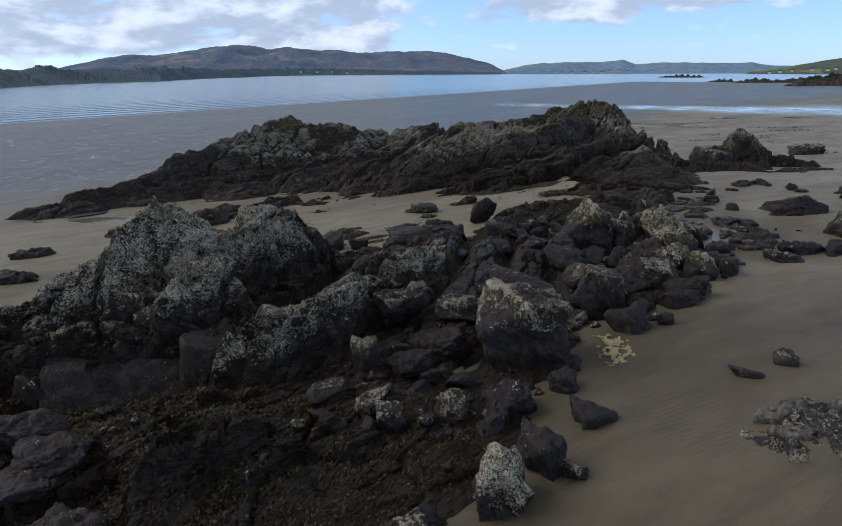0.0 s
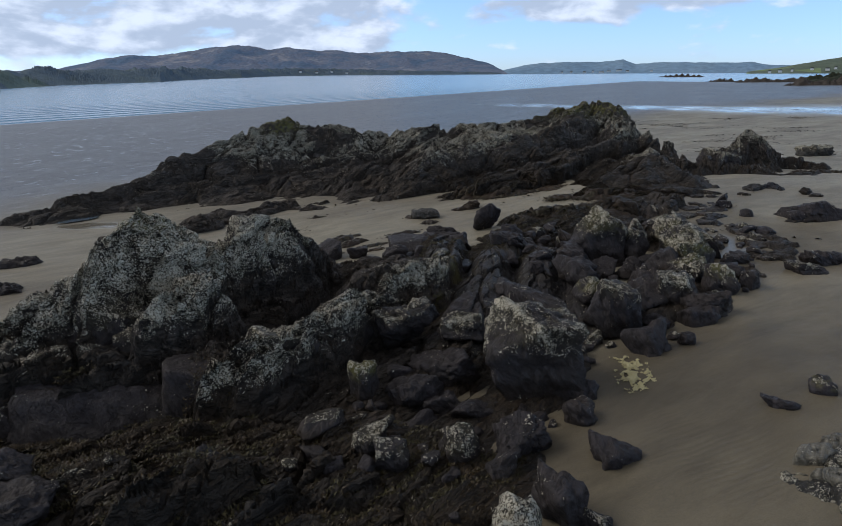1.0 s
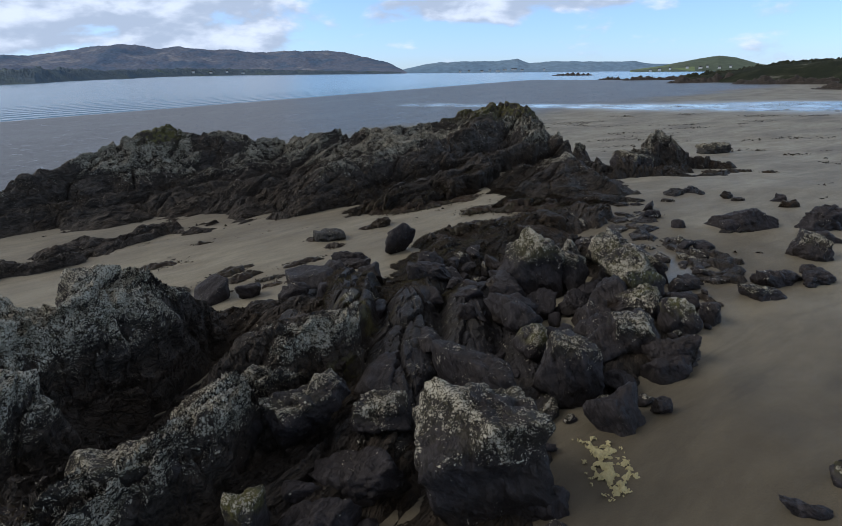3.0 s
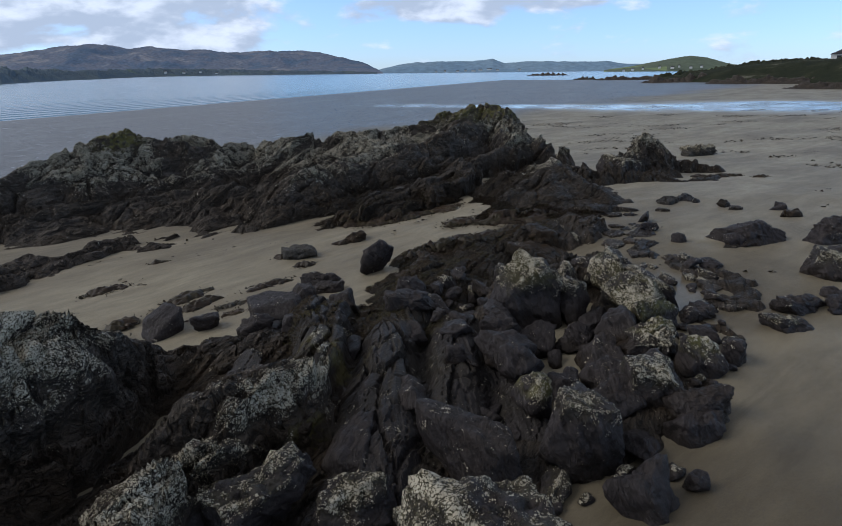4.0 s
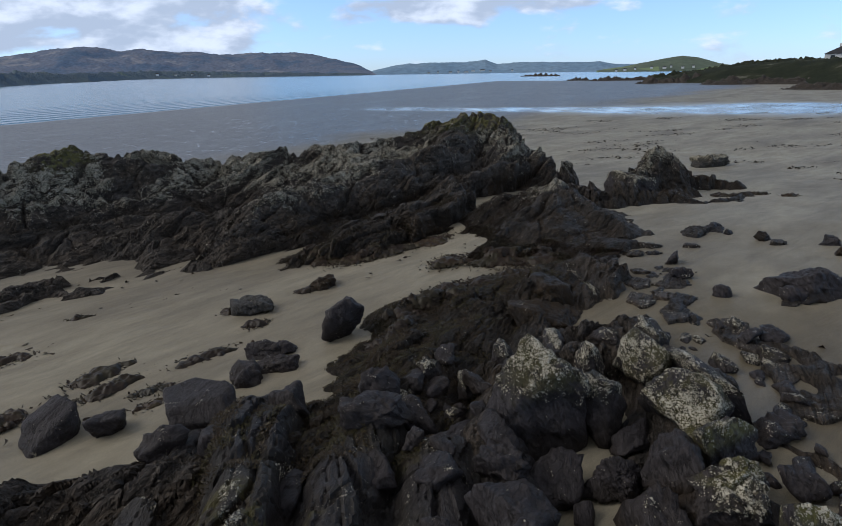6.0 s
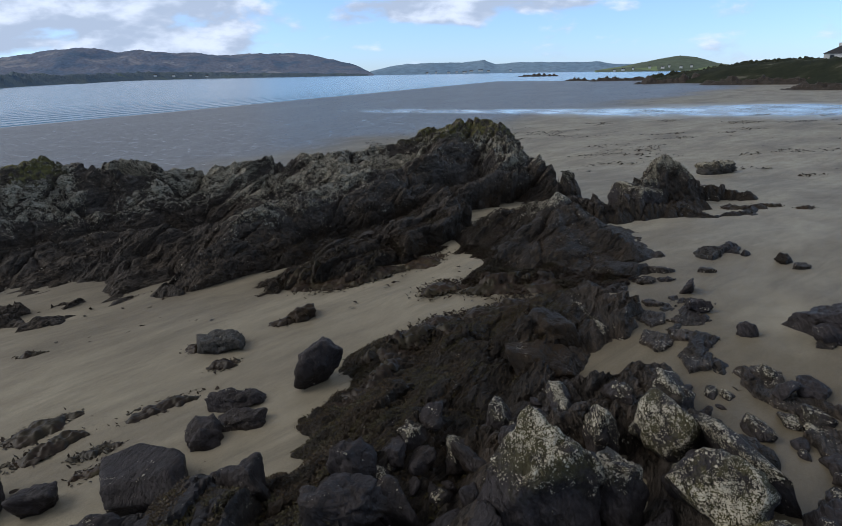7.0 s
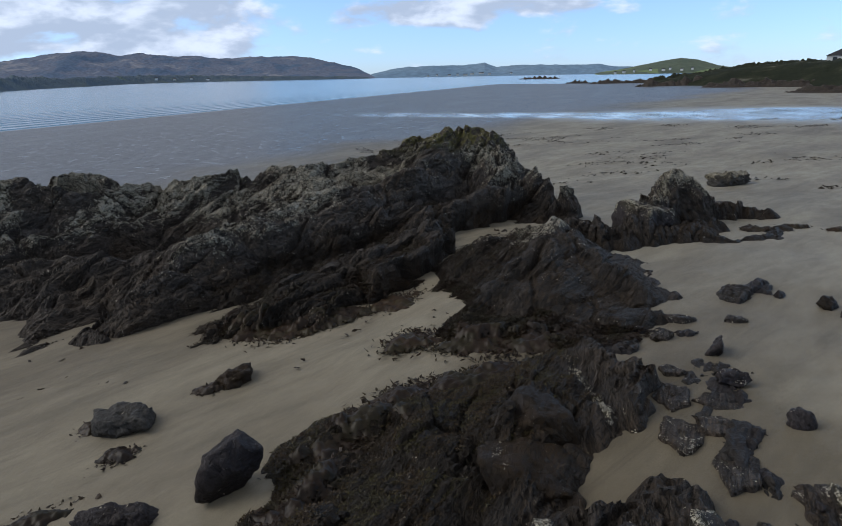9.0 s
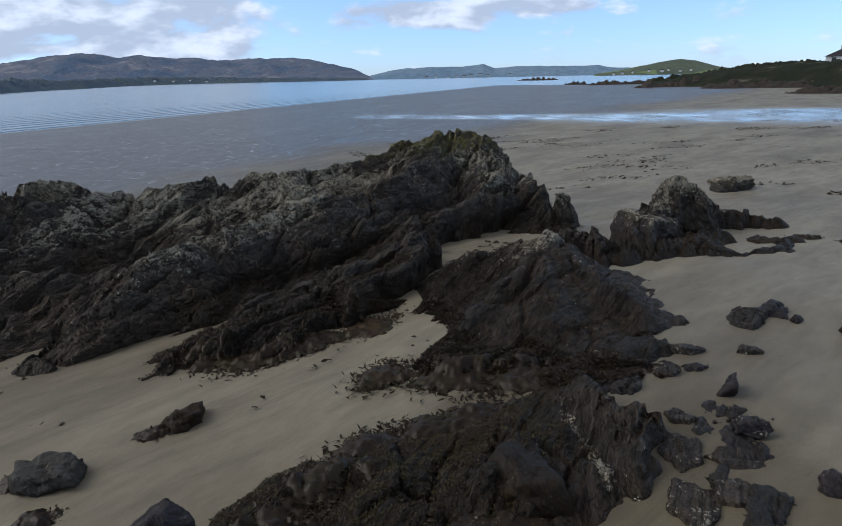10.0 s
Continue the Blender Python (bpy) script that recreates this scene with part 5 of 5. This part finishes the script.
fronds("seaweed_mat", "dark wrack skirt round the foot of the rock mound", scatter(60000, (2.6, 7.6, 13.8, 17.4), lambda x, y: (up_at(x, y) > 0.0) & (up_at(x, y) < 0.20 + 0.22 * ragged(x, y, 6) - 0.1 * (x - 4)), 4), 0.026, 0.008, WEED, 14, lift=0.012, rows=3, tuft=True)


def clump(x, y, length, width, turn, n, label="dark clump of cast seaweed lying on the sand"):
    """A matted heap of wrack with loose straps at its edge."""
    root = tagged(new("seaweed_clump"), label, "seaweed", "cast seaweed on the sand")
    g = np.random.default_rng(int(x * 100 + 5000))
    c, s_ = math.cos(radians(turn)), math.sin(radians(turn))
    u, v = np.meshgrid(np.linspace(-length * 0.75, length * 0.75, 60), np.linspace(-width, width, 34))
    X, Y = x + u * c - v * s_, y + u * s_ + v * c
    rim = 1 - np.hypot(u / (length * 0.62), v / (width * 0.68)) + 0.55 * fbm(X * 5, Y * 5, 0, 4, seed=int(abs(x) * 10))
    hgt = np.clip(rim, -0.4, 0.8)
    Z = surface_z(X.ravel(), Y.ravel()).reshape(X.shape) + 0.07 * hgt + 0.025 * fbm(X * 14, Y * 14, 0, 3, seed=4)
    mat_ob = new("mat", sheet("mat", X, Y, Z, rim > 0, WEED))
    mat_ob.parent = root
    u, v = g.normal(0, length / 3.0, n), g.normal(0, width / 3.0, n)
    pts = np.stack([x + u * c - v * s_, y + u * s_ + v * c], -1)
    fr = fronds("fringe", "", pts, 0.06, 0.016, WEED, int(x * 100 + 9000), lift=0.018, rows=3, tuft=True)
    fr.parent = root
    return root


clump(-3.1, 13.6, 0.63, 0.28, 30, 260)
clump(-1.5, 12.3, 0.63, 0.22, 40, 260)
clump(-2.45, 11.85, 0.35, 0.25, 45, 200)
clump(-0.9, 11.7, 0.35, 0.20, 10, 160)
clump(0.08, 13.55, 0.29, 0.20, 30, 160)
clump(-0.55, 12.75, 0.66, 0.22, 30, 220)
clump(-1.0, 12.05, 0.35, 0.18, 15, 160)
clump(-1.75, 12.7, 0.63, 0.25, 40, 260)
clump(-0.25, 14.3, 0.35, 0.20, 40, 160)
clump(0.85, 14.7, 0.35, 0.18, 20, 160)
clump(1.75, 12.75, 0.28, 0.12, 20, 110)
clump(-2.6, 14.9, 0.35, 0.12, 10, 110)
clump(11.3, 18.9, 0.49, 0.38, 15, 160)
clump(12.2, 18.9, 0.35, 0.31, -30, 120)
clump(12.7, 18.3, 0.42, 0.25, 5, 120)
for x, y, long, wide, t in ((1.75, 12.2, 0.7, 0.3, 48), (2.3, 13.05, 0.8, 0.4, 30), (2.85, 13.65, 0.7, 0.35, 20), (3.7, 13.75, 0.8, 0.3, 5), (1.05, 16.4, 0.7, 0.4, -40), (1.65, 16.1, 0.7, 0.45, 10), (2.4, 16.4, 0.8, 0.4, 15), (3.3, 16.6, 0.8, 0.4, 35), (3.15, 14.95, 0.6, 0.4, 40), (3.9, 14.5, 0.9, 0.4, -10), (4.4, 14.25, 0.7, 0.35, 10)):
    clump(x, y, long, wide, t, 700, "ragged dark wrack hanging from rock onto the sand")
fronds("wrack_litter", "small scraps of dark wrack strewn over the open sand", scatter(2600, (5.5, 42, 10, 50), lambda x, y: (up_at(x, y) < 0.001) & (fbm(x * 0.35, y * 0.8, 0, 4, seed=51) > 0.55), 6), 0.16, 0.04, WEED, 15)
fronds("wrack_litter", "small scraps of dark wrack strewn over the sheltered sand", scatter(60, (-4, 4, 11, 17), lambda x, y: (up_at(x, y) < 0.001) & (fbm(x, y, 0, 3, seed=52) > 0.2), 7), 0.10, 0.03, WEED, 16, lift=0.008)


# ---- far shores ----
def terrain(name, label, stations, rows, cols, mat, rough, seed, plateau=False, base_z=SEA - 0.4, shrubs=0.0):
    """Land seen across the water. stations: azimuth, height of skyline in degrees, distance of its foot, depth to the skyline."""
    st = np.array(stations, float)
    az = np.linspace(st[0, 0], st[-1, 0], cols)
    el, foot, deep = (np.interp(az, st[:, 0], st[:, k]) for k in (1, 2, 3))
    v = np.linspace(0, 1.25, rows)[:, None]
    R = foot + deep * v
    A = np.radians(az)[None, :] + 0 * v
    X, Y = R * np.sin(A), R * np.cos(A)
    top = 3.05 + np.tan(np.radians(el)) * (foot + deep)
    if plateau:
        z = np.minimum(base_z + (3.05 + np.tan(np.radians(el)) * (foot + 0.16 * deep) - base_z) * step01(v, 0, 0.16), 3.05 + np.tan(np.radians(el)) * R)
    else:
        z = base_z + (top - base_z) * np.where(v < 1, np.sin(np.minimum(v, 1) * math.pi / 2) ** 1.3, 1 - (v - 1) * 1.2)
    span = np.maximum(top - base_z, 0.5)
    sc = (20.0 if plateau else 6.0) / float(np.mean(deep))
    z = z + rough * span * fbm(X * sc, Y * sc, 0, 6, 0.55, seed=seed) * np.minimum(v * 3, 1)
    if shrubs:
        tall = np.abs(fbm(X / shrubs, Y / shrubs, 0, 4, 0.6, seed=seed + 1)) * (0.4 + step01(fbm(X / shrubs / 5, Y / shrubs / 5, 3, 3, seed=seed + 2), -0.2, 0.3))
        z = z + 0.30 * shrubs * tall * np.minimum(np.maximum(v - 0.08, 0) * 6, 1)
    me = sheet(name, X, Y, z, None, mat)
    return tagged(new(name, me), label, "hill" if not plateau else "headland", kind="structure")


# moor, woods and coast look hazy by their blue base colours alone
terrain("backdrop_moor", "broad brown heather moorland hill across the water, haze painted into its colour", [(-46, 0.3, 2700, 700), (-36, 0.2, 2700, 700), (-29.6, 0.37, 2700, 700), (-26.5, 1.08, 2700, 700), (-23.8, 1.55, 2700, 700), (-22.2, 1.45, 2700, 700), (-18, 2.02, 2700, 700), (-15.6, 2.32, 2700, 700), (-13.2, 1.98, 2700, 700), (-10.5, 2.02, 2700, 700), (-7.7, 1.87, 2700, 700), (-4.5, 1.6, 2700, 700), (-2.2, 1.85, 2700, 700), (0.7, 1.72, 2700, 650), (4, 1.42, 2700, 500), (5.8, 0.82, 2700, 350), (7, 0.3, 2700, 200), (7.5, 0.0, 2700, 100)], 110, 700, HAZED_MOOR, 0.085, 61)
terrain("backdrop_woods", "low far shore of dark woods and small green fields, blued with painted haze", [(-50, 0.5, 220, 60), (-40, 0.4, 240, 60), (-33.2, 0.35, 275, 70), (-28.5, 0.22, 365, 80), (-22, 0.42, 470, 110), (-15.6, 0.34, 900, 200), (-11.5, 0.44, 1700, 350), (-7, 0.34, 2300, 300), (-2, 0.24, 2500, 150), (3, 0.14, 2600, 100), (7, 0.02, 2600, 60)], 34, 1100, HAZED_WOODS, 0.2, 62, shrubs=5.0)
terrain("backdrop_coast", "low blue-green hills on the far horizon, haze painted into their colour", [(6.8, 0.1, 3600, 300), (7.3, 0.29, 3600, 300), (8.9, 0.62, 3600, 300), (10.5, 0.83, 3600, 300), (12.7, 0.86, 3600, 300), (15.4, 0.84, 3600, 300), (17.2, 1.04, 3600, 300), (18.2, 0.70, 3600, 300), (20.9, 0.80, 3600, 300), (24.2, 0.73, 3600, 300), (26.8, 0.74, 3600, 300), (28.4, 0.5, 3600, 300), (34, 0.3, 3600, 300)], 30, 300, HAZED_COAST, 0.04, 63)
terrain("backdrop_dome", "rounded green hill with fields above the water", [(26.6, 0.0, 1900, 120), (27.4, 0.12, 1900, 200), (29.2, 0.35, 1900, 300), (31.3, 0.74, 1900, 300), (33.3, 1.06, 1900, 300), (34.5, 0.92, 1900, 300), (36.1, 0.42, 1900, 250), (38, 0.1, 1900, 200)], 30, 200, GREENHILL, 0.04, 64)
terrain("backdrop_headland", "low rocky headland with dark turf on top", [(30.4, -0.75, 200, 60), (31.5, -0.6, 195, 80), (33.3, -0.4, 175, 110), (35.6, 0.02, 165, 140), (37.0, 0.22, 160, 150), (38.7, 0.42, 158, 170), (40.8, 0.54, 150, 190), (44.6, 0.58, 132, 220), (52, 0.75, 115, 220), (64, 1.1, 90, 200)], 90, 620, TURF, 0.07, 65, plateau=True, base_z=-0.4, shrubs=3.2)


def skerry(name, az, dist, w, h, label, seed, n=9):
    """A line of low black rocks at the water's edge, lying square to the way from the beach."""
    cx, cy = dist * math.sin(radians(az)), dist * math.cos(radians(az))
    nx, ny = 160, 30
    u, v = np.meshgrid(np.linspace(-w / 2, w / 2, nx), np.linspace(-w / 8, w / 8, ny))
    z = h * (0.35 + 0.65 * np.abs(fbm(u * n / w, v * n / w, 0, 5, 0.6, seed=seed))) * (1 - (2 * u / w) ** 4) * (1 - (8 * v / w) ** 2) * 1.6 - 0.25 * h
    c, s_ = math.cos(radians(-az)), math.sin(radians(-az))
    X, Y = cx + u * c - v * s_, cy + u * s_ + v * c
    Z = np.maximum(np.minimum(sand_z(X, Y), 2), SEA) + z
    me = sheet(name, X, Y, Z, None, ROCK, {k: 0 * u for k in ("barn", "weed", "lichen")})
    return tagged(new(name, me), label, "rock")


skerry("rock_skerry", 21.9, 690, 46, 1.9, "low black skerry standing off in the water", 71)
skerry("rock_skerry", 25.0, 300, 12, 1.2, "black tidal rocks at the edge of the flats", 72)
skerry("rock_skerry", 28.6, 255, 26, 1.2, "black tidal rocks at the edge of the flats", 73)
skerry("rock_skerry", 33.0, 185, 26, 1.5, "dark rock ledges under the headland", 74)
skerry("rock_skerry", 38.5, 158, 26, 1.4, "dark rock ledges under the headland", 75)
skerry("rock_skerry", 44.5, 120, 24, 1.0, "dark rock ledges under the headland", 76)


def tide_pool(x, y, a, b, turn, label):
    u, v = np.meshgrid(np.linspace(-1.6, 1.6, 90), np.linspace(-1.6, 1.6, 70))
    c, s_ = math.cos(radians(turn)), math.sin(radians(turn))
    X, Y = x + a * u * c - b * v * s_, y + a * u * s_ + b * v * c
    rim = np.hypot(u, v) + 0.35 * fbm(X * 1.5, Y * 1.5, 0, 4, seed=9)
    lvl = float(sand_z(x, y)) + 0.045
    me = sheet("tide_pool", X, Y, np.full(X.shape, lvl), rim < 0.85, POOL)
    return tagged(new("tide_pool", me), label, "pool")


POOL, pn, pl_, pb = material("pool_water")
pb.inputs["Base Color"].default_value = (0.10, 0.14, 0.18, 1)
pb.inputs["Roughness"].default_value = 0.03
pl_.new(bump_node(pn, pl_, noise_node(pn, pl_, position(pn), 3.0, 3.0), 0.2, 0.01), pb.inputs["Normal"])
tide_pool(-8.95, 16.29, 0.8, 0.24, 50, "shallow pool of still water beside the rock tail")


# ---- houses ----
def plain_material(name, col, rough=0.8):
    m, n, l, b = material(name)
    f = noise_node(n, l, position(n), 1.2, 4.0)
    l.new(mix_node(n, l, 0.4, col, ramp_node(n, l, f, [(0.3, 0.7), (0.7, 1.2)]), "MULTIPLY"), b.inputs["Base Color"])
    b.inputs["Roughness"].default_value = rough
    return m


RENDERED = plain_material("white_render", (0.72, 0.72, 0.70))
SLATE = plain_material("dark_slate", (0.035, 0.037, 0.042), 0.6)
PANE = plain_material("dark_pane", (0.02, 0.025, 0.03), 0.15)


def part(name, bm, mat, parent, label=""):
    me = bpy.data.meshes.new(name)
    bm.to_mesh(me)
    bm.free()
    me.materials.append(mat)
    ob = new(name, me)
    ob.parent = parent
    return tagged(ob, label)


def box_bm(x0, x1, y0, y1, z0, z1):
    bm = bmesh.new()
    bmesh.ops.create_cube(bm, size=1, matrix=Matrix.Translation(((x0 + x1) / 2, (y0 + y1) / 2, (z0 + z1) / 2)) @ Matrix.Diagonal((x1 - x0, y1 - y0, z1 - z0, 1)))
    return bm


def hip_bm(w, d, z0, h, over, hip):
    bm = bmesh.new()
    a, b = w / 2 + over, d / 2 + over
    base = [bm.verts.new((x, y, z0)) for x, y in ((-a, -b), (a, -b), (a, b), (-a, b))]
    r = [bm.verts.new((x, 0, z0 + h)) for x in (-a + hip, a - hip)]
    for f in ((base[0], base[1], r[1], r[0]), (base[2], base[3], r[0], r[1]), (base[1], base[2], r[1]), (base[3], base[0], r[0]), base[::-1]):
        bm.faces.new(f)
    return bm


def house(az, dist, z, w, d, wall, roof, label, hip=0.02, chimney=False, windows=0):
    root = new("house")
    part("wall", box_bm(-w / 2, w / 2, -d / 2, d / 2, -3, wall), RENDERED, root)
    rf = part("roof", hip_bm(w, d, wall, roof, 0.3, max(hip * w, 0.05)), SLATE, root)
    if chimney:
        part("chimney", box_bm(-w * 0.3, -w * 0.3 + 0.8, -0.3, 0.3, wall + roof * 0.6, wall + roof + 0.7), RENDERED, rf)
    for k in range(windows):
        x = -w / 2 + (k + 0.5) * w / windows
        part("window", box_bm(x - 0.6, x + 0.6, -d / 2 - 0.04, -d / 2 + 0.1, wall - 1.6, wall - 0.4), PANE, root)
    root.matrix_world = pose(dist * math.sin(radians(az)), dist * math.cos(radians(az)), z, 0, 0, -az)
    return tagged(root, label, "house", "houses on the shore")


house(44.6, 255, 5.7, 18, 9, 1.6, 2.6, "white bungalow with a dark hipped slate roof on the headland", 0.28, True, 4)
for az, dist, z, w in ((28.2, 1890, 2, 11), (28.9, 1900, 4, 14), (29.7, 1900, 6, 9), (31.0, 1920, 9, 12), (32.0, 1930, 8, 16), (32.5, 1930, 11, 10), (33.4, 1925, 8, 13), (34.2, 1930, 10, 11)):
    house(az, dist, z, w * 0.6, 7, 2.2, 2.4, "small white house under the green hill by the water")
for az, z, w in ((12.2, 3, 20), (13.0, 5, 16), (14.1, 4, 26), (14.8, 7, 18), (15.5, 5, 34), (16.1, 10, 30), (16.9, 12, 40), (17.6, 8, 22), (19.5, 9, 18)):
    house(az, 3590, z, w * 0.7, 10, 4, 3, "pale building in the distant waterside town")
for az, dist, z, w in ((-10.6, 1820, 9, 12), (-9.2, 2050, 8, 14), (-7.9, 2220, 10, 12), (-6.6, 2330, 6, 16)):
    house(az, dist, z, w * 0.6, 7, 2.2, 2.4, "white farmhouse among the trees on the far shore")


CRUST = plain_material("yellow_barnacles", (0.48, 0.43, 0.24), 0.8)
barnacle_patch(1.93, 5.84, 0.36, 0.8, -6)
